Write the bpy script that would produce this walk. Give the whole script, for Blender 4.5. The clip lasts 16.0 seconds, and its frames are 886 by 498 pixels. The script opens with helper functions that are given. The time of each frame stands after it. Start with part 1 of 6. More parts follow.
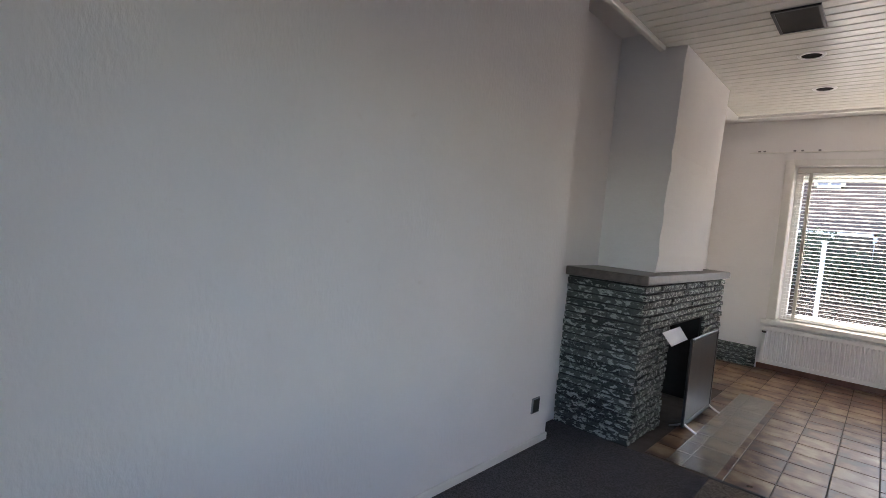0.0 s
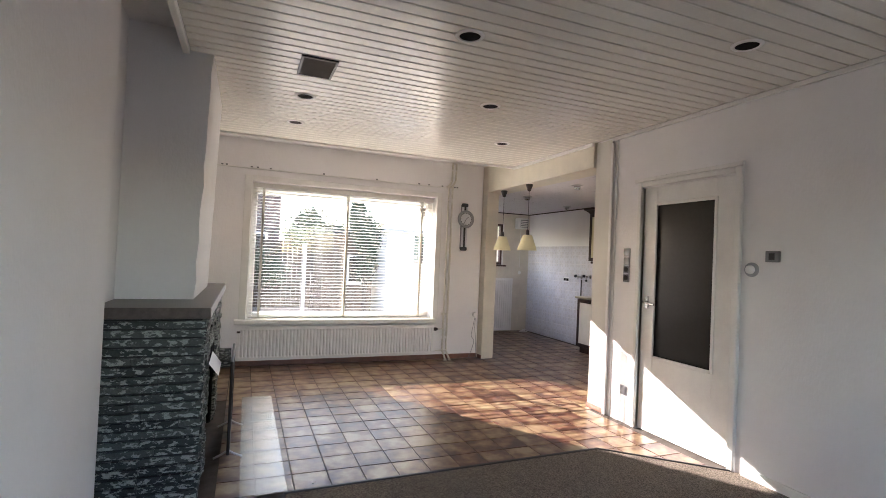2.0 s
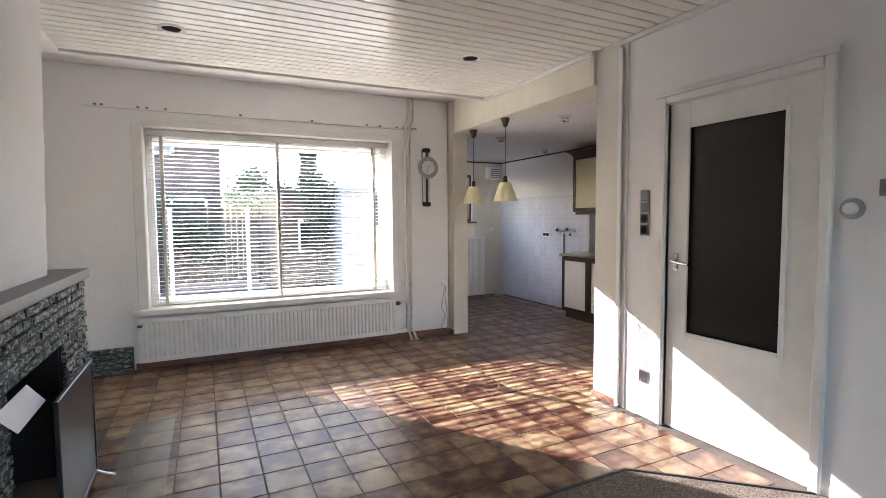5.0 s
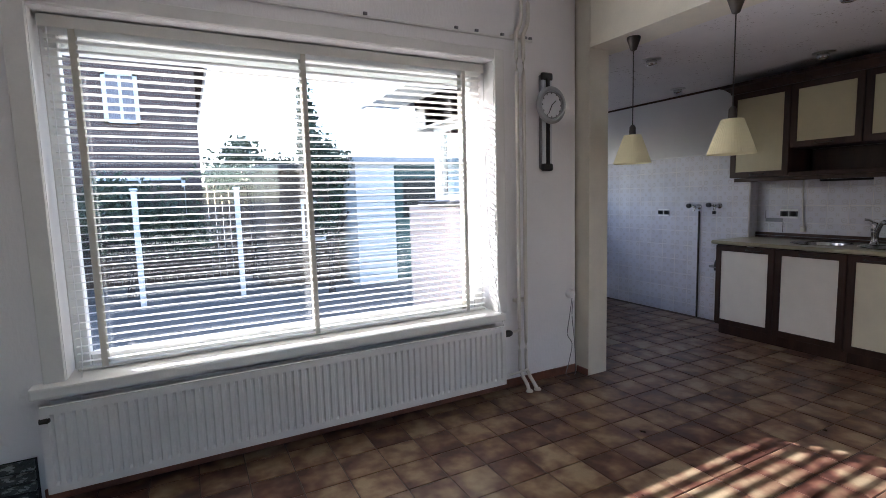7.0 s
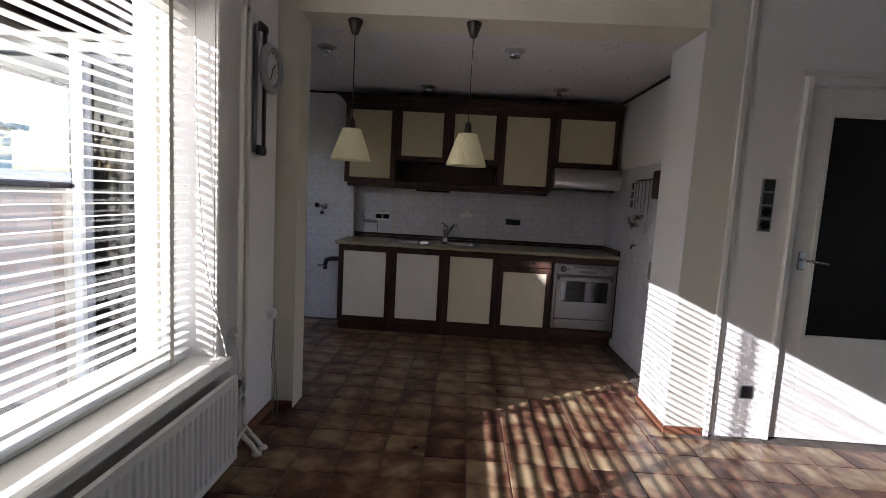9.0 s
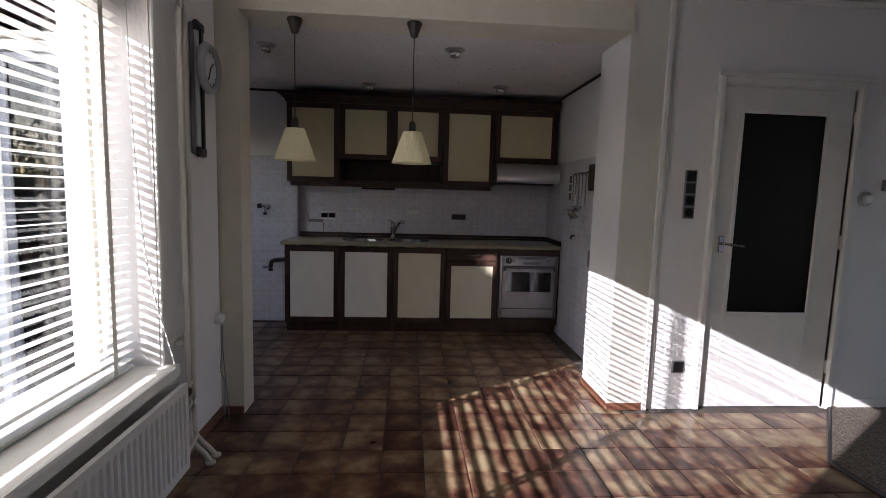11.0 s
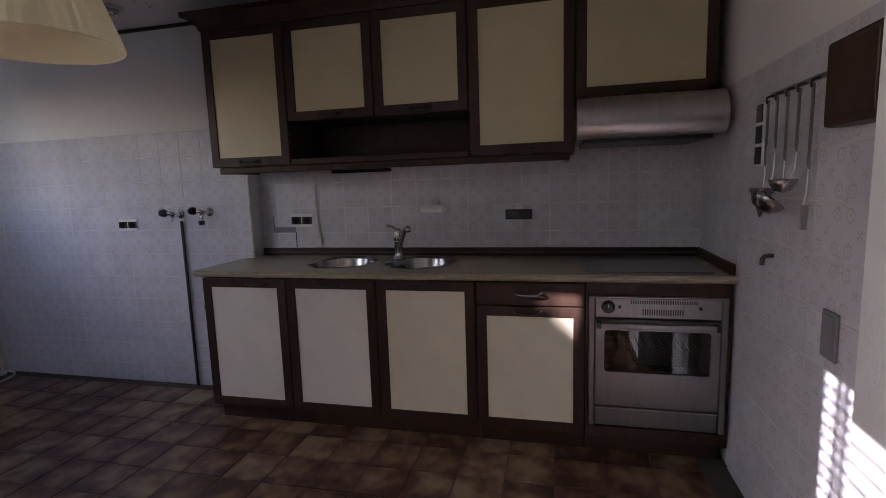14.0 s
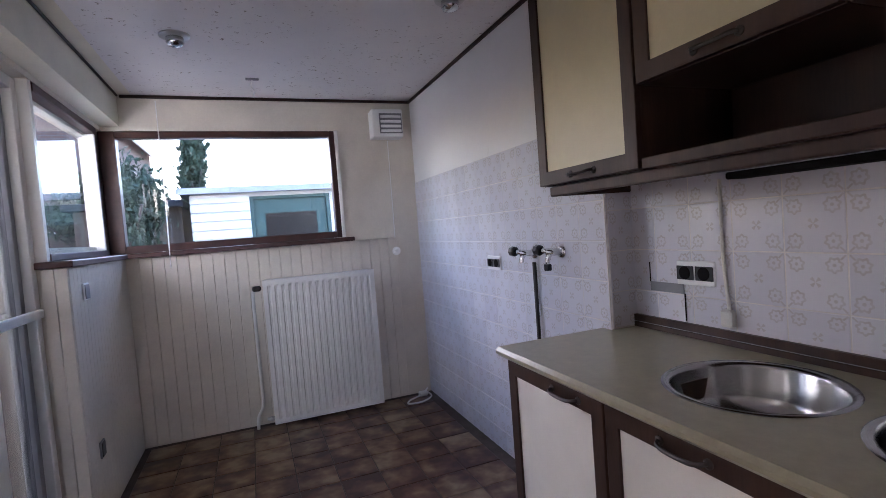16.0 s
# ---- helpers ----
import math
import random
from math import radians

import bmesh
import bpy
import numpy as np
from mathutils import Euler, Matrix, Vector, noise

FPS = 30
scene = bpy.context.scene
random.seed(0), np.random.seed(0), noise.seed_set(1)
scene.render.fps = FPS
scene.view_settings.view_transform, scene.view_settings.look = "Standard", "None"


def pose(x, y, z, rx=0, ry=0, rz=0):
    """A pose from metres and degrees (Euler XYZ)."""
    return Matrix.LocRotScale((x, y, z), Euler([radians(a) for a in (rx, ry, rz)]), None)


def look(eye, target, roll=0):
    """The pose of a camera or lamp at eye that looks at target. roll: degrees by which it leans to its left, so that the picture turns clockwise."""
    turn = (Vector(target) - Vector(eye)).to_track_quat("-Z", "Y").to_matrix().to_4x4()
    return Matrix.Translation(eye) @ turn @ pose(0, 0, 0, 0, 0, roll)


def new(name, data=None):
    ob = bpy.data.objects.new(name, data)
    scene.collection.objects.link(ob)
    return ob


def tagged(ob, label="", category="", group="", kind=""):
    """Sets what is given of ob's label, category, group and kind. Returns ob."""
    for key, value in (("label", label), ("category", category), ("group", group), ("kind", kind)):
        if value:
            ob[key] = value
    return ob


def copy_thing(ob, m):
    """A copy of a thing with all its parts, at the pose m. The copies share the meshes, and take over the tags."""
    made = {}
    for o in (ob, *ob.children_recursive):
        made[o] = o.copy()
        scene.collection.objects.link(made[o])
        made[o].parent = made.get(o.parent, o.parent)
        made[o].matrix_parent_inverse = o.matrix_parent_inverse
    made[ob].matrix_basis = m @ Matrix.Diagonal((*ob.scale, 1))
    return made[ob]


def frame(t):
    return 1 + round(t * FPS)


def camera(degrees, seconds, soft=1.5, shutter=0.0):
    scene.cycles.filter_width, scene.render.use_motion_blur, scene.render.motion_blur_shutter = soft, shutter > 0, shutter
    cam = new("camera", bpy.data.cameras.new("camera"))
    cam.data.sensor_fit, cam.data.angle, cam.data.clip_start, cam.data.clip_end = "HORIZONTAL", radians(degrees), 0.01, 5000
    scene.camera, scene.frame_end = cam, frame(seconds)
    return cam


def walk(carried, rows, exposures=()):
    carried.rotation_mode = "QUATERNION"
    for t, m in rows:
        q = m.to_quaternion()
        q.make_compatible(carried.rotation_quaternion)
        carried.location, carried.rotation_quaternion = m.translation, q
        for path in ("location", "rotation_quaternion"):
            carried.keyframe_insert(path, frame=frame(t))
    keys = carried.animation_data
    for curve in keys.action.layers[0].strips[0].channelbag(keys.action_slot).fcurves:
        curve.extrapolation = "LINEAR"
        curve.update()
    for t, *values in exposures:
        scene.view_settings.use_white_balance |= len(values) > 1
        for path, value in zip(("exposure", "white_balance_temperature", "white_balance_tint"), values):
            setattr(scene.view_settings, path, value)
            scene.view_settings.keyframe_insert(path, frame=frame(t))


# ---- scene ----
# The plan below is drawn in units of S metres.
S = 0.95
cam = camera(84.2, 16.0, 0.85)
PATH = [
    (0, (0.254, 0.328, 1.308), (-1.086, 1.809, 1.201), 5.2),
    (0.5, (-0.193, 0.359, 1.263), (-0.687, 2.297, 1.265), 4.8),
    (1, (-0.474, 0.457, 1.298), (-0.33, 2.452, 1.337), 4.2),
    (1.5, (-0.645, 0.459, 1.344), (-0.032, 2.362, 1.402), 3.4),
    (2, (-0.643, 0.416, 1.424), (0.103, 2.271, 1.46), 2.5),
    (2.5, (-0.61, 0.382, 1.461), (0.172, 2.222, 1.48), 2.1),
    (3, (-0.586, 0.381, 1.458), (0.226, 2.209, 1.451), 1.5),
    (3.2, (-0.571, 0.392, 1.463), (0.255, 2.214, 1.438), 1.2),
    (5.3, (-0.06, 1.9, 1.404), (0.803, 3.698, 1.261), -0.6),
    (5.5, (-0.032, 2.163, 1.412), (0.782, 3.983, 1.257), -0.9),
    (6, (0.085, 2.856, 1.422), (0.829, 4.705, 1.249), -1.6),
    (6.5, (0.022, 3.495, 1.384), (0.787, 5.333, 1.2), -1.9),
    (7, (-0.048, 4.061, 1.38), (0.871, 5.825, 1.167), -1.6),
    (7.5, (-0.12, 4.733, 1.362), (1.054, 6.335, 1.132), -1.1),
    (8, (-0.097, 5.239, 1.355), (1.458, 6.474, 1.111), 0.3),
    (8.5, (-0.127, 5.617, 1.363), (1.747, 6.276, 1.132), 2.2),
    (9, (-0.36, 5.748, 1.374), (1.627, 5.822, 1.163), 3.2),
    (9.2, (-0.38, 5.759, 1.358), (1.609, 5.775, 1.15), 2.8),
    (11.5, (-0.426, 5.767, 1.385), (1.658, 5.587, 1.144), 1.5),
    (12, (-0.228, 5.666, 1.339), (1.851, 5.457, 1.079), 0.9),
    (12.5, (0.331, 5.436, 1.311), (2.403, 5.195, 1.027), 0.3),
    (13, (0.841, 5.168, 1.346), (2.919, 4.988, 1.058), -0.2),
    (13.5, (1.449, 5.013, 1.312), (3.535, 5.078, 1.031), -1.3),
    (14, (2.024, 4.968, 1.338), (4.052, 5.461, 1.061), -1.9),
    (14.5, (2.561, 5.08, 1.288), (4.456, 5.965, 1.048), -2.1),
    (15, (3.001, 5.241, 1.336), (4.614, 6.574, 1.098), -3.4),
    (15.5, (3.283, 5.405, 1.34), (4.441, 7.157, 1.188), -3.4),
    (16, (3.524, 5.365, 1.356), (4.285, 7.325, 1.261), -4.4),
]
SKY, SUN = 0.14, 5.0
EXPOSURES = [(0.0, 3.5, 6350, 23), (1.5, 3.6, 6500, 22), (3.2, 3.7, 6500, 22), (5.5, 3.6, 5900, 20), (7.0, 2.85, 5550, 20), (8.0, 2.55, 5650, 17), (9.0, 2.2, 5750, 20), (11.5, 2.15, 5750, 23), (12.5, 2.25, 5750, 27), (13.5, 2.5, 5850, 31), (14.0, 2.53, 5850, 31), (14.5, 3.02, 5900, 30), (15.0, 3.2, 5750, 29), (16.0, 3.64, 5600, 28)]
walk(cam, [(t, look(Vector(eye) * S, Vector(target) * S, roll)) for t, eye, target, roll in PATH], EXPOSURES)

# ---- light ----
SUN_WAY = Vector((0.665, -1.0, -0.455))
world = bpy.data.worlds.new("world")
scene.world = world
world.use_nodes = True
wn = world.node_tree.nodes
sky = wn.new("ShaderNodeTexSky")
sky.sky_type = "NISHITA"
sky.sun_disc = False
sky.sun_elevation = math.atan2(0.455, math.hypot(0.665, 1.0))
sky.sun_rotation = math.atan2(-0.665, 1.0)
wn["Background"].inputs["Strength"].default_value = SKY
world.node_tree.links.new(sky.outputs["Color"], wn["Background"].inputs["Color"])
sun_data = bpy.data.lights.new("sun", "SUN")
sun_data.energy, sun_data.angle, sun_data.color = SUN, radians(0.5), (1.0, 0.94, 0.85)
sun = new("sun", sun_data)
sun.matrix_world = look((0, 0, 0), SUN_WAY)
sun.location = (-20, 40, 20)

# ---- materials ----
def node_material(name, rough=0.5, metal=0.0, spec=0.5):
    m = bpy.data.materials.new(name)
    m.use_nodes = True
    nt = m.node_tree
    b = nt.nodes["Principled BSDF"]
    b.inputs["Roughness"].default_value = rough
    b.inputs["Metallic"].default_value = metal
    b.inputs["Specular IOR Level"].default_value = spec
    return m, nt, b


def node(nt, kind, links=(), **values):
    n = nt.nodes.new(kind)
    for key, value in values.items():
        if key.startswith("i_"):
            k = key[2:]
            n.inputs[int(k) if k.isdigit() else k.replace("_", " ")].default_value = value
        elif key == "operation":
            n.operation = value
        elif key == "data_type":
            n.data_type = value
        elif key == "blend_type":
            n.blend_type = value
        elif key == "bands_direction":
            n.bands_direction = value
    for src, dst in links:
        nt.links.new(src, n.inputs[dst])
    return n


def ramp(nt, fac, stops):
    n = nt.nodes.new("ShaderNodeValToRGB")
    e = n.color_ramp.elements
    while len(e) < len(stops):
        e.new(0.5)
    for el, (p, c) in zip(e, stops):
        el.position, el.color = p, (*c, 1)
    nt.links.new(fac, n.inputs["Fac"])
    return n.outputs["Color"]


def coords(nt, scale=(1, 1, 1), turn=(0, 0, 0)):
    tc = nt.nodes.new("ShaderNodeTexCoord")
    mp = nt.nodes.new("ShaderNodeMapping")
    mp.inputs["Scale"].default_value = scale
    mp.inputs["Rotation"].default_value = turn
    nt.links.new(tc.outputs["Object"], mp.inputs["Vector"])
    return mp.outputs["Vector"]


def noise_fac(nt, scale, detail=4, rough=0.55, stretch=(1, 1, 1)):
    n = node(nt, "ShaderNodeTexNoise", [(coords(nt, stretch), "Vector")], i_Scale=scale, i_Detail=detail, i_Roughness=rough)
    return n.outputs["Fac"]


def bump(nt, b, height, strength=0.3, distance=0.002):
    n = node(nt, "ShaderNodeBump", [(height, "Height")], i_Strength=strength, i_Distance=distance)
    nt.links.new(n.outputs["Normal"], b.inputs["Normal"])


def plain(name, col, rough=0.5, metal=0.0, vary=0.12, scale=6.0, fine=90.0, relief=0.15, dist=0.001, stretch=(1, 1, 1), spec=0.5, wear=0.0):
    """Two scales of variation in colour, fine relief, slight changes of gloss."""
    m, nt, b = node_material(name, rough, metal, spec)
    big = noise_fac(nt, scale, 5, 0.6, stretch)
    small = noise_fac(nt, fine, 3, 0.6, stretch)
    lo = tuple(c * (1 - vary) for c in col)
    hi = tuple(min(1, c * (1 + vary * 0.6)) for c in col)
    c1 = ramp(nt, big, [(0.3, lo), (0.7, hi)])
    mix = node(nt, "ShaderNodeMix", [(c1, 6)], data_type="RGBA", blend_type="MULTIPLY", i_0=0.5)
    g = ramp(nt, small, [(0.3, (1 - vary,) * 3), (0.7, (1, 1, 1))])
    nt.links.new(g, mix.inputs[7])
    nt.links.new(mix.outputs[2], b.inputs["Base Color"])
    r = node(nt, "ShaderNodeMapRange", [(big, 0)], i_3=max(0.02, rough * 0.85), i_4=min(1, rough * 1.15))
    nt.links.new(r.outputs[0], b.inputs["Roughness"])
    bump(nt, b, small, relief, dist)
    return m


def wall_material(name, col, ribs=0.0):
    """Painted wallpaper: fine embossed relief, patchy and lightly marked."""
    m, nt, b = node_material(name, 0.75)
    big = noise_fac(nt, 1.3, 5, 0.6)
    streak = noise_fac(nt, 70, 3, 0.6, (1, 1, 0.12 if ribs else 0.45))
    spots = noise_fac(nt, 9, 8, 0.7)
    c1 = ramp(nt, big, [(0.3, tuple(c * 0.93 for c in col)), (0.7, col)])
    mix = node(nt, "ShaderNodeMix", [(c1, 6)], data_type="RGBA", blend_type="MULTIPLY", i_0=1.0)
    nt.links.new(ramp(nt, spots, [(0.22, (0.9, 0.88, 0.85)), (0.36, (1, 1, 1))]), mix.inputs[7])
    nt.links.new(mix.outputs[2], b.inputs["Base Color"])
    bump(nt, b, streak, 0.8, 0.0025)
    return m


WALL = wall_material("painted_wallpaper", (0.86, 0.845, 0.83))
RIBBED = wall_material("ribbed_wallpaper", (0.70, 0.68, 0.61), 1)
CREAM = plain("cream_paint", (0.74, 0.70, 0.58), 0.5, vary=0.07)
PALE = plain("aged_cream_paint", (0.70, 0.645, 0.55), 0.45, vary=0.12, scale=2.5)
WHITE = plain("white_gloss_paint", (0.80, 0.79, 0.75), 0.35, vary=0.06)
PLASTIC = plain("white_plastic", (0.83, 0.825, 0.80), 0.35, vary=0.04)
BLACK = plain("black_plastic", (0.02, 0.02, 0.022), 0.35, vary=0.2)
GREY = plain("grey_plastic", (0.22, 0.22, 0.23), 0.4, vary=0.1)
RADIATOR = plain("radiator_enamel", (0.82, 0.81, 0.78), 0.35, vary=0.06)
SLAT = plain("blind_enamel", (0.80, 0.785, 0.72), 0.35, vary=0.05)
TAPE = plain("ladder_tape", (0.62, 0.60, 0.52), 0.8, vary=0.1)
BOARD = plain("ceiling_board_paint", (0.82, 0.80, 0.73), 0.22, vary=0.06, scale=2.5, relief=0.25)
STEEL = plain("brushed_steel", (0.56, 0.55, 0.54), 0.32, 1.0, vary=0.08, stretch=(1, 12, 1))
CHROME = plain("chrome", (0.72, 0.72, 0.72), 0.12, 1.0, vary=0.04)
PEWTER = plain("dark_pewter", (0.09, 0.08, 0.075), 0.5, 1.0, vary=0.2)
CABLE = plain("black_cable", (0.03, 0.028, 0.026), 0.6)
WOOD = plain("dark_stained_oak", (0.056, 0.029, 0.020), 0.48, spec=0.3, vary=0.45, scale=14, fine=160, stretch=(1, 1, 0.12), relief=0.3)
FRAMEWOOD = plain("mahogany_window_frame", (0.075, 0.028, 0.022), 0.4, vary=0.35, scale=10, stretch=(1, 0.2, 1))
CREAMED = plain("aged_cream_laminate", (0.73, 0.68, 0.51), 0.40, vary=0.06, fine=200)
OVENSTEEL = plain("dull_steel", (0.27, 0.262, 0.258), 0.36, 1.0, vary=0.1, stretch=(1, 12, 1))
BOWLSTEEL = plain("sink_steel", (0.45, 0.45, 0.45), 0.2, 1.0, vary=0.1)
PANEL = plain("cream_laminate", (0.79, 0.76, 0.68), 0.38, vary=0.05, fine=200)
YELLOWED = plain("yellowed_laminate", (0.54, 0.485, 0.29), 0.40, vary=0.07, fine=200)
COUNTER = plain("olive_laminate", (0.36, 0.33, 0.22), 0.30, vary=0.12, scale=30, fine=300, relief=0.06)
MANTEL = plain("brown_stone_slab", (0.13, 0.105, 0.09), 0.35, vary=0.35, scale=20)
MATTBLACK = plain("matt_black", (0.012, 0.011, 0.011), 0.95, vary=0.2, spec=0.05)
GROUT = plain("grey_grout", (0.125, 0.108, 0.095), 0.95, spec=0.15, vary=0.3, scale=8)
WALLGROUT = plain("beige_grout", (0.78, 0.73, 0.68), 0.85, vary=0.2)
SHADE = plain("pleated_cream_fabric", (0.80, 0.735, 0.47), 0.85, vary=0.06)
RUBBLE = plain("stone_backing", (0.035, 0.037, 0.036), 0.9, vary=0.4, scale=20)
BEDDING = plain("dark_trim", (0.035, 0.03, 0.03), 0.5, vary=0.3)
SOOT = plain("sooty_firebrick", (0.02, 0.019, 0.018), 0.9, vary=0.4)
PAPER = plain("white_paper", (0.85, 0.85, 0.86), 0.7, vary=0.03)
SKIRT = plain("brown_skirting_tile", (0.20, 0.085, 0.05), 0.35, vary=0.3, scale=12)
PIPE = plain("painted_pipe", (0.74, 0.71, 0.63), 0.4, vary=0.08)
CLOCKRIM = plain("silver_grey_plastic", (0.36, 0.37, 0.38), 0.4, vary=0.12)
GRILLE = plain("grille_cloth", (0.05, 0.047, 0.044), 0.9, vary=0.4, fine=260, relief=0.8)
HOBCOVER = plain("grey_enamel", (0.19, 0.19, 0.20), 0.3, vary=0.1)
CLOCKFACE = plain("silvered_dial", (0.66, 0.67, 0.68), 0.4, vary=0.05)


def carpet_material(name, a, c):
    m, nt, b = node_material(name, 0.95, 0, 0.1)
    fine = noise_fac(nt, 130, 4, 0.8)
    big = noise_fac(nt, 14, 6, 0.75)
    c1 = ramp(nt, fine, [(0.40, a), (0.62, c)])
    mix = node(nt, "ShaderNodeMix", [(c1, 6)], data_type="RGBA", blend_type="MULTIPLY", i_0=0.7)
    nt.links.new(ramp(nt, big, [(0.3, (0.75, 0.74, 0.72)), (0.7, (1, 1, 1))]), mix.inputs[7])
    nt.links.new(mix.outputs[2], b.inputs["Base Color"])
    bump(nt, b, fine, 0.8, 0.004)
    return m


CARPET = carpet_material("grey_brown_carpet", (0.085, 0.072, 0.058), (0.34, 0.29, 0.235))
MAT = carpet_material("slate_carpet", (0.055, 0.052, 0.054), (0.16, 0.15, 0.16))


def floor_tile_material():
    """Flamed clay tiles: dark brown with an ochre cloud in the middle, each its own."""
    m, nt, b = node_material("flamed_clay_tile", 0.3, 0, 0.75)
    oi = node(nt, "ShaderNodeObjectInfo")
    geo = node(nt, "ShaderNodeNewGeometry")
    shift = node(nt, "ShaderNodeVectorMath", [(geo.outputs["Position"], 0)], operation="ADD")
    comb = node(nt, "ShaderNodeCombineXYZ")
    r10 = node(nt, "ShaderNodeMath", [(oi.outputs["Random"], 0)], operation="MULTIPLY", i_1=37.0)
    nt.links.new(r10.outputs[0], comb.inputs[2])
    nt.links.new(comb.outputs[0], shift.inputs[1])
    cloud = node(nt, "ShaderNodeTexNoise", [(shift.outputs[0], "Vector")], i_Scale=10, i_Detail=2.0, i_Roughness=0.5)
    fine = node(nt, "ShaderNodeTexNoise", [(shift.outputs[0], "Vector")], i_Scale=130, i_Detail=3, i_Roughness=0.6)
    tc = node(nt, "ShaderNodeTexCoord")
    ang = node(nt, "ShaderNodeMath", [(oi.outputs["Random"], 0)], operation="MULTIPLY", i_1=97.0)
    ox = node(nt, "ShaderNodeMath", [(ang.outputs[0], 0)], operation="SINE")
    oy = node(nt, "ShaderNodeMath", [(ang.outputs[0], 0)], operation="COSINE")
    oc = node(nt, "ShaderNodeCombineXYZ", [(ox.outputs[0], 0), (oy.outputs[0], 1)])
    os2 = node(nt, "ShaderNodeVectorMath", [(oc.outputs[0], 0)], operation="SCALE")
    os2.inputs["Scale"].default_value = 0.035
    away = node(nt, "ShaderNodeVectorMath", [(tc.outputs["Object"], 0), (os2.outputs[0], 1)], operation="DISTANCE")
    near = node(nt, "ShaderNodeMapRange", [(away.outputs["Value"], 0)], i_1=0.02, i_2=0.135, i_3=0.28, i_4=0.0)
    s1 = node(nt, "ShaderNodeMath", [(oi.outputs["Random"], 0)], operation="MULTIPLY_ADD", i_1=0.30, i_2=-0.10)
    s0 = node(nt, "ShaderNodeMath", [(s1.outputs[0], 0), (near.outputs[0], 1)], operation="ADD")
    soft = node(nt, "ShaderNodeMath", [(cloud.outputs["Fac"], 0)], operation="MULTIPLY_ADD", i_1=1.15, i_2=-0.105)
    s2 = node(nt, "ShaderNodeMath", [(s0.outputs[0], 0), (soft.outputs[0], 1)], operation="ADD")
    col = ramp(nt, s2.outputs[0], [(0.38, (0.055, 0.023, 0.016)), (0.55, (0.125, 0.056, 0.036)), (0.73, (0.215, 0.135, 0.079)), (0.95, (0.34, 0.26, 0.155))])
    mix = node(nt, "ShaderNodeMix", [(col, 6)], data_type="RGBA", blend_type="MULTIPLY", i_0=0.6)
    nt.links.new(ramp(nt, fine.outputs["Fac"], [(0.3, (0.8, 0.78, 0.76)), (0.65, (1, 1, 1))]), mix.inputs[7])
    nt.links.new(mix.outputs[2], b.inputs["Base Color"])
    b.inputs["Specular IOR Level"].default_value = 0.32
    rr = node(nt, "ShaderNodeMapRange", [(cloud.outputs["Fac"], 0)], i_3=0.25, i_4=0.36)
    nt.links.new(rr.outputs[0], b.inputs["Roughness"])
    bump(nt, b, fine.outputs["Fac"], 0.04, 0.0006)
    return m


TILE = floor_tile_material()


def stone_material():
    """Dark green-grey slate with pale quartz streaks."""
    m, nt, b = node_material("split_slate", 0.55)
    oi = node(nt, "ShaderNodeObjectInfo")
    geo = node(nt, "ShaderNodeNewGeometry")
    rnd = node(nt, "ShaderNodeMath", [(oi.outputs["Random"], 0), (geo.outputs["Random Per Island"], 1)], operation="ADD")
    geo_pos = node(nt, "ShaderNodeMapping", [(geo.outputs["Position"], 0)])
    geo_pos.inputs["Scale"].default_value = (1.0, 1.0, 1.9)
    streak = node(nt, "ShaderNodeTexNoise", [(geo_pos.outputs[0], "Vector")], i_Scale=27, i_Detail=5, i_Roughness=0.62).outputs["Fac"]
    fine = noise_fac(nt, 140, 4, 0.7)
    base = ramp(nt, rnd.outputs[0], [(0.1, (0.014, 0.020, 0.019)), (0.4, (0.042, 0.056, 0.050)), (0.7, (0.022, 0.024, 0.026)), (0.97, (0.085, 0.10, 0.09))])
    mix = node(nt, "ShaderNodeMix", [(base, 6), (ramp(nt, streak, [(0.530, (0, 0, 0)), (0.550, (1, 1, 1))]), 0)], data_type="RGBA")
    mix.inputs[7].default_value = (0.40, 0.44, 0.40, 1)
    dark = node(nt, "ShaderNodeMix", [(mix.outputs[2], 6)], data_type="RGBA", blend_type="MULTIPLY", i_0=0.8)
    nt.links.new(ramp(nt, fine, [(0.3, (0.45, 0.45, 0.45)), (0.65, (1, 1, 1))]), dark.inputs[7])
    nt.links.new(dark.outputs[2], b.inputs["Base Color"])
    bump(nt, b, fine, 0.7, 0.006)
    return m


STONE = stone_material()


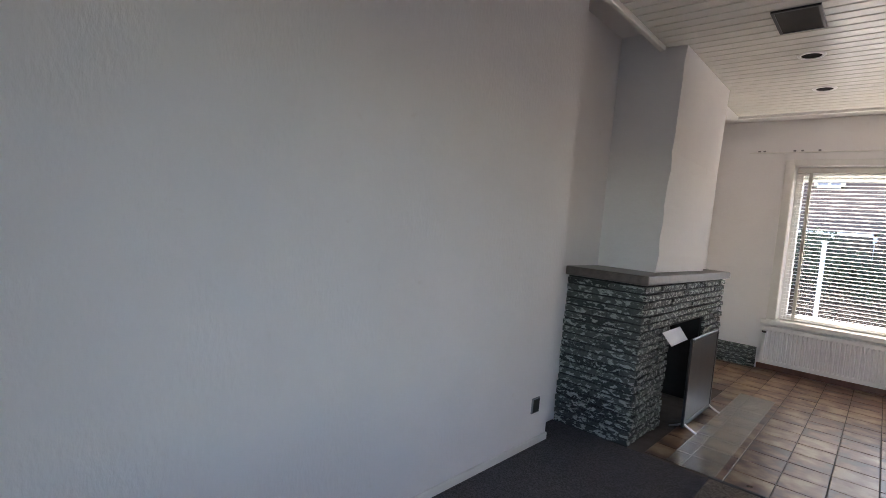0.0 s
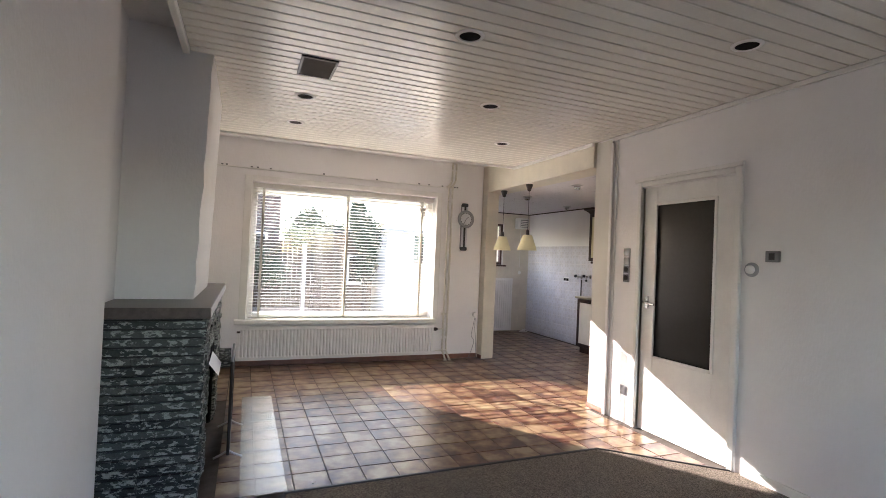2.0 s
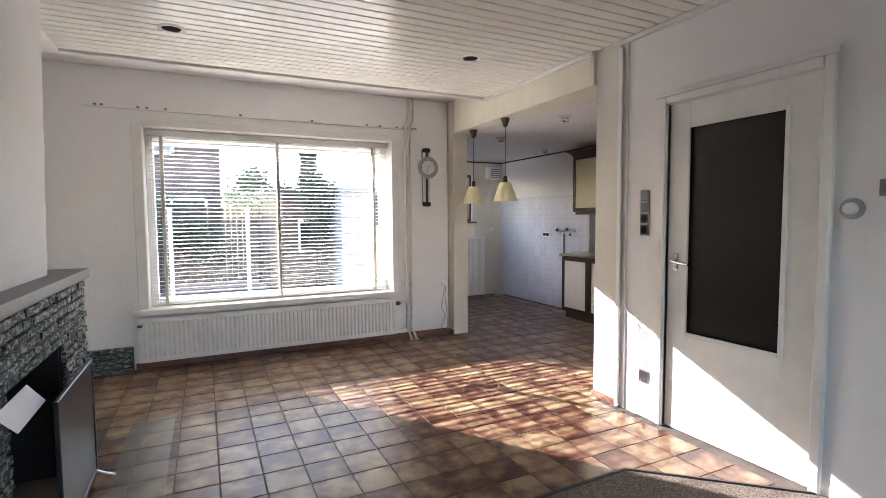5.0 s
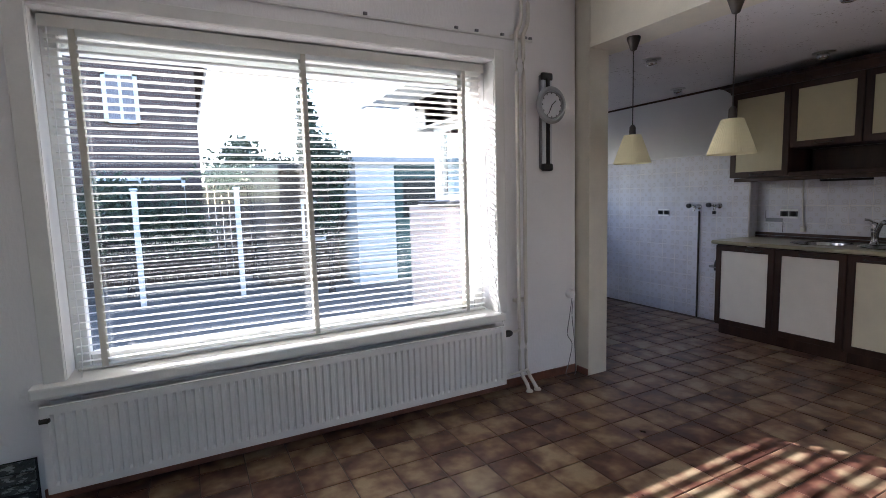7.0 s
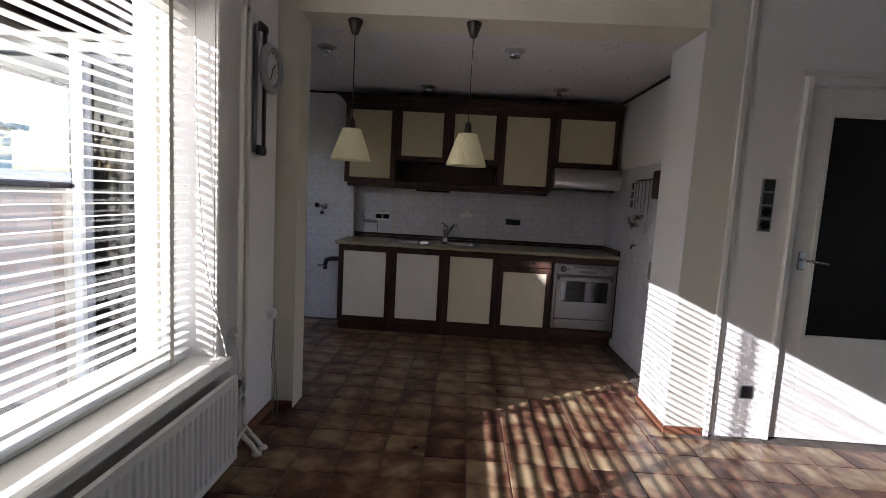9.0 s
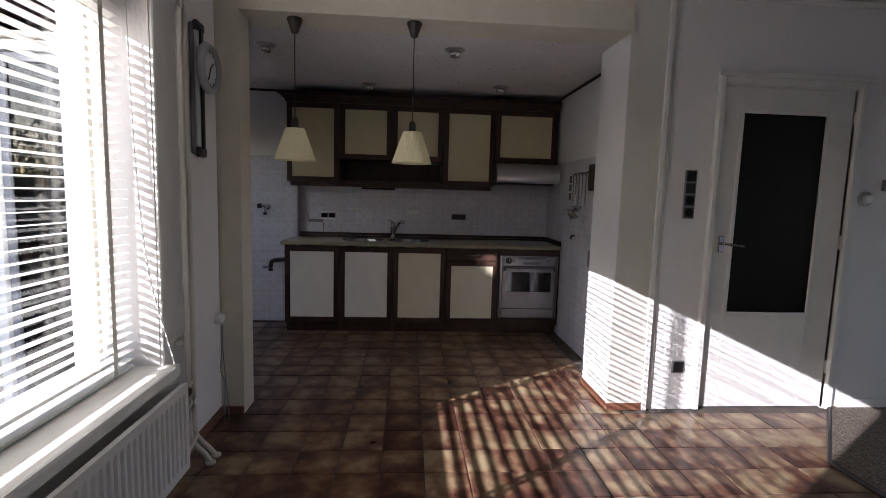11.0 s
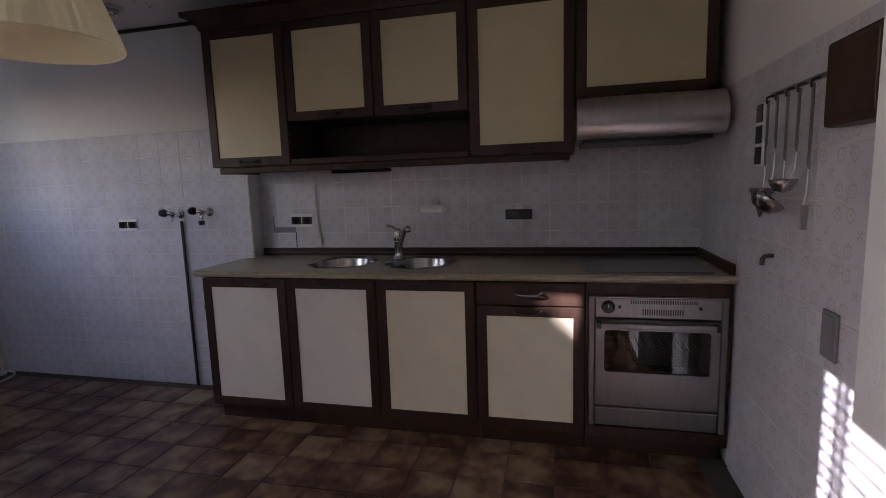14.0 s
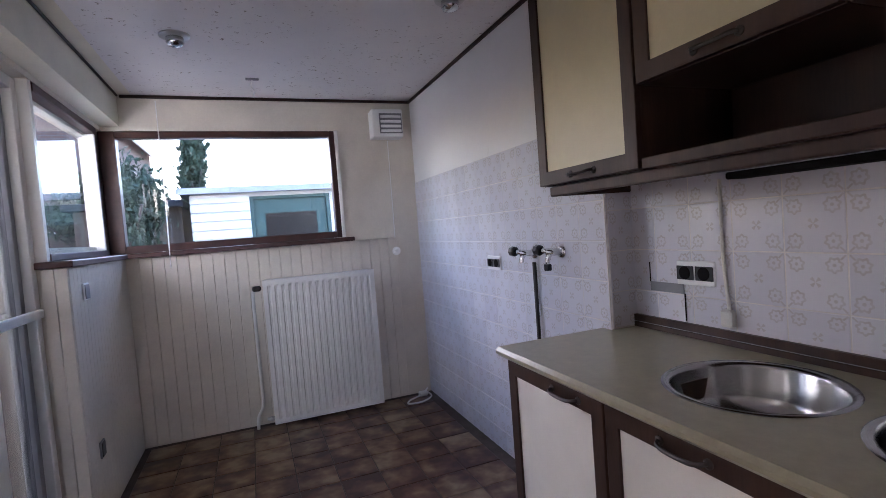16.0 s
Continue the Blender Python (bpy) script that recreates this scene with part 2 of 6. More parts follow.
def wall_tile_material():
    """Lavender-white glazed tile with beige quarter rosettes in the corners and a small flower in the middle."""
    m, nt, b = node_material("rosette_wall_tile", 0.34, 0, 0.35)
    tc = node(nt, "ShaderNodeTexCoord")
    sep = node(nt, "ShaderNodeSeparateXYZ", [(tc.outputs["Object"], 0)])
    h = TW * S / 2

    def mth(op, a, c=None, d=None):
        n = nt.nodes.new("ShaderNodeMath")
        n.operation = op
        for k, v in enumerate((a, c, d)):
            if v is None:
                continue
            if isinstance(v, (int, float)):
                n.inputs[k].default_value = v
            else:
                nt.links.new(v, n.inputs[k])
        return n.outputs[0]
    ax = mth("ABSOLUTE", sep.outputs[0])
    az = mth("ABSOLUTE", sep.outputs[2])
    cx = mth("SUBTRACT", h, ax)
    cz = mth("SUBTRACT", h, az)
    rc = mth("SQRT", mth("ADD", mth("MULTIPLY", cx, cx), mth("MULTIPLY", cz, cz)))
    dx, dz = mth("SUBTRACT", cx, h * 0.40), mth("SUBTRACT", cz, h * 0.40)
    rr = mth("SQRT", mth("ADD", mth("MULTIPLY", dx, dx), mth("MULTIPLY", dz, dz)))
    petal = mth("MULTIPLY", mth("SINE", mth("MULTIPLY", mth("ARCTAN2", dz, dx), 7.0)), h * 0.03)
    ring1 = mth("LESS_THAN", mth("ABSOLUTE", mth("SUBTRACT", mth("ADD", rr, petal), h * 0.22)), h * 0.042)
    ring2 = mth("LESS_THAN", rr, h * 0.06)
    dot = mth("LESS_THAN", mth("ABSOLUTE", mth("SUBTRACT", cx, cz)), h * 0.045)
    gate = mth("MULTIPLY", mth("LESS_THAN", rc, h * 0.30), mth("GREATER_THAN", rc, h * 0.08))
    rm = mth("SQRT", mth("ADD", mth("MULTIPLY", ax, ax), mth("MULTIPLY", az, az)))
    am = mth("ARCTAN2", az, ax)
    flower = mth("MULTIPLY", mth("LESS_THAN", rm, h * 0.20), mth("GREATER_THAN", mth("ABSOLUTE", mth("SINE", mth("MULTIPLY", am, 2.0))), 0.75))
    allp = mth("MAXIMUM", mth("MAXIMUM", ring1, ring2), mth("MAXIMUM", mth("MULTIPLY", dot, gate), flower))
    oi = node(nt, "ShaderNodeObjectInfo")
    smear = noise_fac(nt, 45, 4, 0.6)
    fade = mth("MULTIPLY", allp, mth("MULTIPLY", smear, 0.76))
    mix = node(nt, "ShaderNodeMix", [(fade, 0), (ramp(nt, oi.outputs["Random"], [(0, (0.59, 0.575, 0.615)), (1, (0.66, 0.645, 0.675))]), 6)], data_type="RGBA")
    mix.inputs[7].default_value = (0.37, 0.30, 0.22, 1)
    nt.links.new(mix.outputs[2], b.inputs["Base Color"])
    bump(nt, b, smear, 0.12, 0.002)
    return m


TW = 0.161
WALLTILE = wall_tile_material()


def flaked_ceiling():
    m, nt, b = node_material("flaking_ceiling_paint", 0.8)
    big = noise_fac(nt, 2.0, 5, 0.6)
    flakes = noise_fac(nt, 38, 8, 0.72)
    zone = noise_fac(nt, 3.1, 3, 0.5)
    c1 = ramp(nt, big, [(0.3, (0.70, 0.68, 0.69)), (0.7, (0.77, 0.75, 0.75))])
    f = ramp(nt, flakes, [(0.375, (1, 1, 1)), (0.395, (0, 0, 0))])
    z = ramp(nt, zone, [(0.40, (0, 0, 0)), (0.56, (1, 1, 1))])
    fz = node(nt, "ShaderNodeMath", [(f, 0), (z, 1)], operation="MULTIPLY")
    mix = node(nt, "ShaderNodeMix", [(fz.outputs[0], 0), (c1, 6)], data_type="RGBA")
    mix.inputs[7].default_value = (0.22, 0.18, 0.155, 1)
    nt.links.new(mix.outputs[2], b.inputs["Base Color"])
    bump(nt, b, flakes, 0.3, 0.003)
    return m


FLAKED = flaked_ceiling()


def glass_material(name, tint=(1, 1, 1), rough=0.02):
    m = bpy.data.materials.new(name)
    m.use_nodes = True
    nt = m.node_tree
    nt.nodes.clear()
    out = nt.nodes.new("ShaderNodeOutputMaterial")
    t = node(nt, "ShaderNodeBsdfTransparent", i_Color=(*tint, 1))
    g = node(nt, "ShaderNodeBsdfGlossy", i_Roughness=rough)
    lw = node(nt, "ShaderNodeLayerWeight", i_Blend=0.5)
    p5 = node(nt, "ShaderNodeMath", [(lw.outputs["Facing"], 0)], operation="POWER", i_1=5.0)
    fr = node(nt, "ShaderNodeMath", [(p5.outputs[0], 0)], operation="MULTIPLY_ADD", i_1=0.95, i_2=0.045)
    mix = node(nt, "ShaderNodeMixShader", [(fr.outputs[0], 0), (t.outputs[0], 1), (g.outputs[0], 2)])
    nt.links.new(mix.outputs[0], out.inputs["Surface"])
    return m


GLASS = glass_material("clear_glass", (0.95, 0.97, 0.96))
# Low tint dims the view out, standing in for the shaded garden behind.
DOORGLASS = glass_material("dimmed_door_glass", (0.34, 0.355, 0.36))
SMOKED = glass_material("smoked_glass", (0.5, 0.51, 0.51))
PLATEGLASS = glass_material("dusty_plate_glass", (0.93, 0.95, 0.94), 0.28)
# Opaque near-black colour stands in for the unlit space behind these panes.
UNLITGLASS = plain("unlit_room_glass", (0.014, 0.012, 0.011), 0.3, spec=0.3, vary=0.2, scale=40, relief=0.04, dist=0.001)


def brick_material(name, a, c, mortar):
    m, nt, b = node_material(name, 0.85)
    tc = node(nt, "ShaderNodeTexCoord")
    sep = node(nt, "ShaderNodeSeparateXYZ", [(tc.outputs["Object"], 0)])
    add = node(nt, "ShaderNodeMath", [(sep.outputs[0], 0), (sep.outputs[1], 1)], operation="ADD")
    comb = node(nt, "ShaderNodeCombineXYZ", [(add.outputs[0], 0), (sep.outputs[2], 1)])
    br = node(nt, "ShaderNodeTexBrick", [(comb.outputs[0], "Vector")], i_Scale=1.0, i_Brick_Width=0.21, i_Row_Height=0.0625, i_Mortar_Size=0.008)
    br.inputs["Color1"].default_value = (*a, 1)
    br.inputs["Color2"].default_value = (*c, 1)
    br.inputs["Mortar"].default_value = (*mortar, 1)
    nt.links.new(br.outputs["Color"], b.inputs["Base Color"])
    bump(nt, b, br.outputs["Fac"], -0.6, 0.004)
    return m


DARKBRICK = brick_material("dark_brick", (0.10, 0.060, 0.052), (0.14, 0.085, 0.070), (0.12, 0.105, 0.095))
BUFFBRICK = brick_material("buff_brick", (0.40, 0.31, 0.26), (0.46, 0.37, 0.31), (0.36, 0.33, 0.30))
ROOF = plain("roof_tiles", (0.09, 0.05, 0.04), 0.7, vary=0.3, scale=12)
PAVING = plain("paving", (0.17, 0.15, 0.13), 0.9, vary=0.35, scale=3, fine=40)
FENCE = plain("weathered_fence", (0.12, 0.085, 0.06), 0.85, vary=0.35, scale=8, stretch=(1, 1, 0.2))
SHEDPAINT = plain("white_boarding", (0.72, 0.71, 0.68), 0.6, vary=0.08)
GREENPAINT = plain("green_door_paint", (0.035, 0.085, 0.075), 0.45, vary=0.2)
BITUMEN = plain("bitumen_roof", (0.05, 0.05, 0.052), 0.9, vary=0.3)
LEAF = plain("leaves", (0.06, 0.08, 0.042), 0.6, vary=0.4, scale=4)
CONIFER = plain("conifer_leaves", (0.030, 0.055, 0.028), 0.7, vary=0.4, scale=4)
NETTING = plain("net_curtain", (0.30, 0.28, 0.30), 0.8, vary=0.35, scale=20, stretch=(6, 1, 0.3))
BARK = plain("bark", (0.07, 0.055, 0.045), 0.9, vary=0.3)

# ---- building helpers ----
def origin(ob):
    p = Vector((0, 0, 0))
    while ob:
        p += ob.location
        ob = ob.parent
    return p


def part(name, bm, material, parent=None, label="", smooth=False):
    """Links a bmesh, drawn in plan units, as one mesh object under a thing or a part."""
    off = origin(parent)
    for v in bm.verts:
        v.co = v.co * S - off
    bmesh.ops.recalc_face_normals(bm, faces=bm.faces)
    me = bpy.data.meshes.new(name)
    bm.to_mesh(me)
    bm.free()
    if smooth:
        for p in me.polygons:
            p.use_smooth = True
    me.materials.append(material)
    ob = new(name, me)
    ob.parent = parent
    if label:
        ob["label"] = label
    return ob


def thing(name, x, y, z, label, category, group="", kind=""):
    ob = new(name)
    ob.location = (x * S, y * S, z * S)
    ob.empty_display_size = 0.1
    return tagged(ob, label, category, group, kind)


def box(x0, x1, y0, y1, z0, z1, bev=0.0, bm=None, seg=1):
    bm = bm or bmesh.new()
    vs = bmesh.ops.create_cube(bm, size=1)["verts"]
    for v in vs:
        v.co = Vector(((x0 + x1) / 2 + v.co.x * (x1 - x0), (y0 + y1) / 2 + v.co.y * (y1 - y0), (z0 + z1) / 2 + v.co.z * (z1 - z0)))
    if bev:
        es = list({e for v in vs for e in v.link_edges})
        bmesh.ops.bevel(bm, geom=es, offset=bev, segments=seg, affect="EDGES", profile=0.6)
    return bm


def boxes(*specs, bev=0.0):
    bm = bmesh.new()
    for s in specs:
        box(*s, bev=bev, bm=bm)
    return bm


def lathe(profile, x, y, z, axis="z", seg=20, bm=None, caps=True):
    """Turns (radius, height) pairs round an axis through the point."""
    bm = bm or bmesh.new()
    rings = []
    for r, h in profile:
        ring = []
        for k in range(seg):
            a = 2 * math.pi * k / seg
            u, v = r * math.cos(a), r * math.sin(a)
            co = {"z": (x + u, y + v, z + h), "y": (x + u, y + h, z + v), "x": (x + h, y + u, z + v)}[axis]
            ring.append(bm.verts.new(co))
        rings.append(ring)
    for a, b in zip(rings, rings[1:]):
        for k in range(seg):
            bm.faces.new((a[k], a[(k + 1) % seg], b[(k + 1) % seg], b[k]))
    if caps:
        bm.faces.new(rings[0])
        bm.faces.new(rings[-1])
    return bm


def tube(points, r, seg=8, bm=None):
    """A round bar or cable along the points."""
    bm = bm or bmesh.new()
    pts = [Vector(p) for p in points]
    rings = []
    for i, p in enumerate(pts):
        d = (pts[min(i + 1, len(pts) - 1)] - pts[max(i - 1, 0)]).normalized()
        q = d.to_track_quat("Z", "Y")
        rings.append([bm.verts.new(p + q @ Vector((r * math.cos(2 * math.pi * k / seg), r * math.sin(2 * math.pi * k / seg), 0))) for k in range(seg)])
    for a, b in zip(rings, rings[1:]):
        for k in range(seg):
            bm.faces.new((a[k], a[(k + 1) % seg], b[(k + 1) % seg], b[k]))
    bm.faces.new(rings[0])
    bm.faces.new(rings[-1])
    return bm


def prism(poly, z0, z1, bm=None):
    """A plate with an outline in plan."""
    bm = bm or bmesh.new()
    lo = [bm.verts.new((x, y, z0)) for x, y in poly]
    hi = [bm.verts.new((x, y, z1)) for x, y in poly]
    bm.faces.new(lo)
    bm.faces.new(hi)
    for k in range(len(poly)):
        j = (k + 1) % len(poly)
        bm.faces.new((lo[k], lo[j], hi[j], hi[k]))
    return bm


def curve(points, n=8):
    """A smooth line through the points."""
    pts = [Vector(p) for p in points]
    out = []
    for i in range(len(pts) - 1):
        p0, p1, p2, p3 = pts[max(i - 1, 0)], pts[i], pts[i + 1], pts[min(i + 2, len(pts) - 1)]
        for k in range(n):
            t = k / n
            out.append(0.5 * ((2 * p1) + (p2 - p0) * t + (2 * p0 - 5 * p1 + 4 * p2 - p3) * t * t + (3 * p1 - p0 - 3 * p2 + p3) * t ** 3))
    out.append(pts[-1])
    return out


def structure(name, bm, material, label):
    return tagged(part(name, bm, material), label, name.rstrip("_123456789").replace("_", " "), kind="structure")

# ---- the setting ----
XW, XE, YS, YN = -1.36, 2.62, -0.45, 6.88
HL, HK = 2.65, 2.40
structure("wall_west", boxes((-1.66, XW, YS, YN, -0.1, 2.85), (XW, -1.23, YS, 3.08, -0.1, 2.85)), WALL, "white painted wallpapered wall behind the stone fireplace")
structure("wall_north", boxes((-1.66, -0.60, YN, 7.25, -0.1, 2.85), (1.83, 2.55, YN, 7.25, -0.1, 2.85), (-0.60, 1.83, YN, 7.25, -0.1, 0.50), (-0.60, 1.83, YN, 7.15, 2.27, 2.85), (-0.60, 1.83, 7.15, 7.25, 2.15, 2.85)), WALL, "white painted wall round the large garden window")
structure("wall_south", boxes((-1.66, 0.20, -0.75, YS, -0.1, 2.85), (1.80, 4.3, -0.75, YS, -0.1, 2.85), (0.20, 1.80, -0.75, YS, -0.1, 0.6), (0.20, 1.80, -0.75, YS, 2.2, 2.85)), WALL, "white painted wall with the street window")
structure("wall_east", boxes((XE, 2.74, YS, 2.90, -0.1, 2.85), (XE, 2.74, 3.80, 4.20, -0.1, 2.85), (XE, 2.74, 2.90, 3.80, 2.12, 2.85)), WALL, "white wallpapered wall with the glazed hall door")
structure("wall_pier", box(2.606, 3.06, 4.20, 4.43, -0.1, 2.85), WALL, "white wallpapered pier beside the kitchen opening")
structure("trim_pier_panel", box(2.600, 2.6055, 4.20, 4.429, 0.0, 2.64), RIBBED, "cream ribbed wallpaper strip on the pier")
structure("wall_column", box(2.566, 2.75, 6.75, 7.3, -0.1, 2.85), CREAM, "cream painted column between window wall and kitchen")
structure("beam", box(2.571, 2.86, 4.432, 6.765, 2.398, 2.85), CREAM, "cream painted beam over the kitchen opening")
structure("wall_kitchen_south", boxes((3.07, 5.1, 4.10, 4.22, -0.1, 2.5), (2.74, 3.07, 4.10, 4.20, -0.1, 2.5)), WALL, "white painted kitchen end wall above the tiles")
structure("wall_kitchen_east", boxes((4.95, 5.2, 4.22, 6.92, -0.1, 2.5), (4.82, 5.2, 6.92, 9.22, -0.1, 2.5)), WALL, "white painted kitchen wall above the rosette tiles")
structure("wall_kitchen_north", boxes((2.46, 2.70, 9.22, 9.5, -0.1, 1.30), (2.70, 4.19, 9.22, 9.5, -0.1, 1.30), (4.19, 5.2, 9.22, 9.5, -0.1, 2.5), (2.46, 4.19, 9.22, 9.5, 2.16, 2.5)), PALE, "cream painted kitchen wall under and round the window")
structure("wall_kitchen_west", boxes((2.46, 2.715, 8.10, 9.20, -0.1, 1.30), (2.46, 2.66, 7.3, 7.38, -0.1, 2.5), (2.46, 2.66, 7.38, 9.22, 2.16, 2.5)), PALE, "cream painted low wall beside the garden door")
structure("wall_kitchen_outside", box(2.38, 2.457, 8.12, 9.58, -0.3, 1.27), BUFFBRICK, "pale brick outer face under the kitchen side window")
structure("wall_hall", box(4.2, 4.3, YS, 4.10, -0.1, 2.6), WALL, "plain hall wall behind the glazed door")
structure("ceiling_hall", box(2.74, 4.3, YS, 4.10, 2.6, 2.7), WALL, "plain hall ceiling")

# boarded ceiling: grooved boards in one mesh, hung below the plaster
bm = bmesh.new()
y = -0.449
while y < 6.01:
    y2 = min(y + 0.098, 6.02)
    box(-1.02, 2.598, y, y2 - 0.011, HL, HL + 0.016, 0.003, bm)
    y += 0.098
box(-1.02, 2.598, -0.449, 6.02, HL + 0.012, HL + 0.03, 0, bm)
structure("ceiling_boards", bm, BOARD, "cream painted tongue-and-groove boarded ceiling, slightly glossy")
structure("ceiling", boxes((-1.66, 2.60, -0.75, 7.3, 2.78, 2.95), (2.60, 4.3, -0.75, 4.10, 2.78, 2.95)), WALL, "white plaster ceiling above the boards")
structure("ceiling_kitchen", box(2.86, 5.2, 4.10, 9.5, HK, HK + 0.12), FLAKED, "lilac-white kitchen ceiling with flaking paint")
structure("ceiling_bulkhead", boxes((2.46, 2.77, 7.3, 9.22, 2.19, HK), (2.46, 2.86, 7.3, 9.5, HK + 0.001, HK + 0.12), (2.752, 2.86, 6.752, 7.3, HK + 0.001, HK + 0.12)), CREAM, "cream boxed-in bulkhead above the kitchen side window")
structure("trim_ceiling", boxes((-1.06, -1.022, -0.44, 3.83, 2.62, 2.78), (-1.02, 2.60, 6.022, 6.06, 2.63, 2.78), (2.575, 2.60, -0.44, 4.19, 2.615, 2.648), (2.544, 2.570, 4.435, 6.02, 2.615, 2.648), bev=0.004), WHITE, "white painted moulding round the boarded ceiling")
structure("trim_cove", boxes((2.79, 4.82, 9.202, 9.22, 2.378, 2.398), (4.802, 4.82, 6.92, 9.20, 2.378, 2.398), (3.075, 4.95, 4.222, 4.240, 2.376, 2.398), (4.930, 4.95, 4.25, 6.92, 2.376, 2.398), (2.772, 2.784, 7.3, 9.20, 2.384, 2.398), bev=0.003), WOOD, "thin dark wooden ceiling moulding")
structure("trim_pier", boxes((2.583, 2.602, 4.165, 4.2, 0, 2.6), (2.606, 2.62, 4.13, 4.163, 0, 2.62), bev=0.004), WHITE, "white painted strip beside the pier")
structure("baseboard", boxes((-1.23, -1.215, YS, 3.08, 0.0, 0.055), (2.602, 2.62, YS, 2.80, 0.0, 0.07), bev=0.003), WHITE, "low white painted skirting board")
structure("baseboard_tile", boxes((-0.73, 2.55, 6.866, YN, 0, 0.06), (2.588, 2.60, 4.20, 4.442, 0, 0.05), (2.60, 3.06, 4.43, 4.442, 0, 0.05), (2.553, 2.566, 6.75, 6.866, 0, 0.05), bev=0.003), SKIRT, "brown glazed tile skirting")
structure("floor_slab", box(-1.66, 5.2, -0.75, 9.5, -0.2, -0.005), GROUT, "grey mortar bed showing as tile joints")

# carpets and their edge strip
tagged(part("carpet", prism([(-0.36, YS), (2.62, YS), (2.62, 2.83), (1.93, 3.46), (-0.36, 3.41)], -0.004, 0.012), CARPET), "worn grey-brown carpet with a cut diagonal corner", "carpet")
tagged(part("carpet", prism([(-1.355, YS), (-0.365, YS), (-0.365, 3.40), (-1.355, 3.40)], -0.004, 0.013), MAT), "slate grey carpet strip beside the fireplace", "carpet")
strip = tube([(-0.37, 3.415, 0.008), (1.93, 3.467, 0.008), (2.60, 2.86, 0.008)], 0.014, 6)
tagged(part("carpet_strip", strip, BEDDING), "thin dark edging strip where carpet meets tiles", "edging strip")

# ---- garden window with blind ----
win = thing("window_1", 0.6, 7.1, 0.5, "large white-framed garden window in the living room", "window", kind="structure")
part("window_frame", boxes((-0.60, -0.53, 7.06, 7.14, 0.56, 2.27), (1.76, 1.83, 7.06, 7.14, 0.56, 2.27), (-0.53, 1.76, 7.06, 7.14, 0.56, 0.63), (-0.53, 1.76, 7.06, 7.14, 2.19, 2.27), bev=0.006), WHITE, win)
part("casing", boxes((-0.69, -0.602, 6.862, 6.88, 0.56, 2.34), (1.832, 1.91, 6.862, 6.88, 0.56, 2.34), (-0.602, 1.832, 6.862, 6.88, 2.272, 2.34), bev=0.005), WHITE, win)
part("window_sill", box(-0.735, 1.86, 6.80, 7.06, 0.512, 0.568, 0.012, seg=2), WHITE, win)
pane = part("pane", box(-0.54, 1.77, 7.097, 7.103, 0.62, 2.20), GLASS, win)
pane.visible_shadow = False
blind = thing("venetian_blind", 0.6, 6.98, 2.2, "cream venetian blind let down with its slats open", "blind")
part("headrail", box(-0.585, 1.815, 6.965, 7.03, 2.205, 2.262, 0.004), SLAT, blind)
part("bottom_rail", box(-0.575, 1.805, 6.98, 7.025, 0.57, 0.585, 0.004), SLAT, blind)


def slat_mesh(length, width, crown=0.004):
    bm = bmesh.new()
    rows = []
    for k in range(5):
        v = (k / 4 - 0.5)
        zz = crown * (1 - 4 * v * v)
        rows.append([bm.verts.new((sx * length / 2, v * width, zz)) for sx in (-1, 1)])
    for a, b in zip(rows, rows[1:]):
        bm.faces.new((a[0], a[1], b[1], b[0]))
    return bm


slat0 = part("slat", slat_mesh(2.375, 0.048), SLAT, None)
slat0.data.polygons.foreach_set("use_smooth", [True] * len(slat0.data.polygons))
slat0.parent = blind
z = 0.612
first = True
k = 0
while z < 2.20:
    ob = slat0 if first else new("slat", slat0.data)
    first = False
    ob.parent = blind
    wob = 0.0015 * math.sin(k * 2.3)
    ob.location = (0.015 * S, (7.0 - 6.98) * S, (z + wob - 2.2) * S)
    ob.rotation_euler = (radians(-5 + 1.5 * math.sin(k * 1.7)), 0.0006 * math.sin(k * 0.9), 0)
    k += 1
    z += 0.0395
for x in (-0.46, 0.605, 1.655):
    part("ladder_tape", boxes((x - 0.014, x + 0.014, 6.9705, 6.972, 0.58, 2.21), (x - 0.014, x + 0.014, 7.028, 7.0295, 0.58, 2.21)), TAPE, blind)
part("pull_cord", tube(curve([(1.80, 6.955, 2.2), (1.80, 6.94, 1.5), (1.80, 6.90, 1.0), (1.82, 6.82, 0.62), (1.84, 6.79, 0.42)]), 0.004, 5), PLASTIC, blind)
part("tilt_cord", tube(curve([(-0.55, 6.955, 2.2), (-0.55, 6.95, 1.4), (-0.545, 6.94, 0.7), (-0.54, 6.80, 0.50), (-0.54, 6.795, 0.36)]), 0.003, 5), PLASTIC, blind)

rail = thing("curtain_rail", 0.5, 6.87, 2.42, "old white curtain rail line with leftover brackets", "curtain rail")
part("rail", box(-1.05, 2.15, 6.863, 6.88, 2.415, 2.43, 0.003), WHITE, rail)
for x in (-0.95, -0.9, -0.62, -0.55, -0.4, 0.25, 0.95, 1.55, 1.7, 1.90, 2.09, 2.13):
    part("bracket", box(x - 0.012, x + 0.012, 6.855, 6.87, 2.43, 2.446, 0.002), GREY, rail)


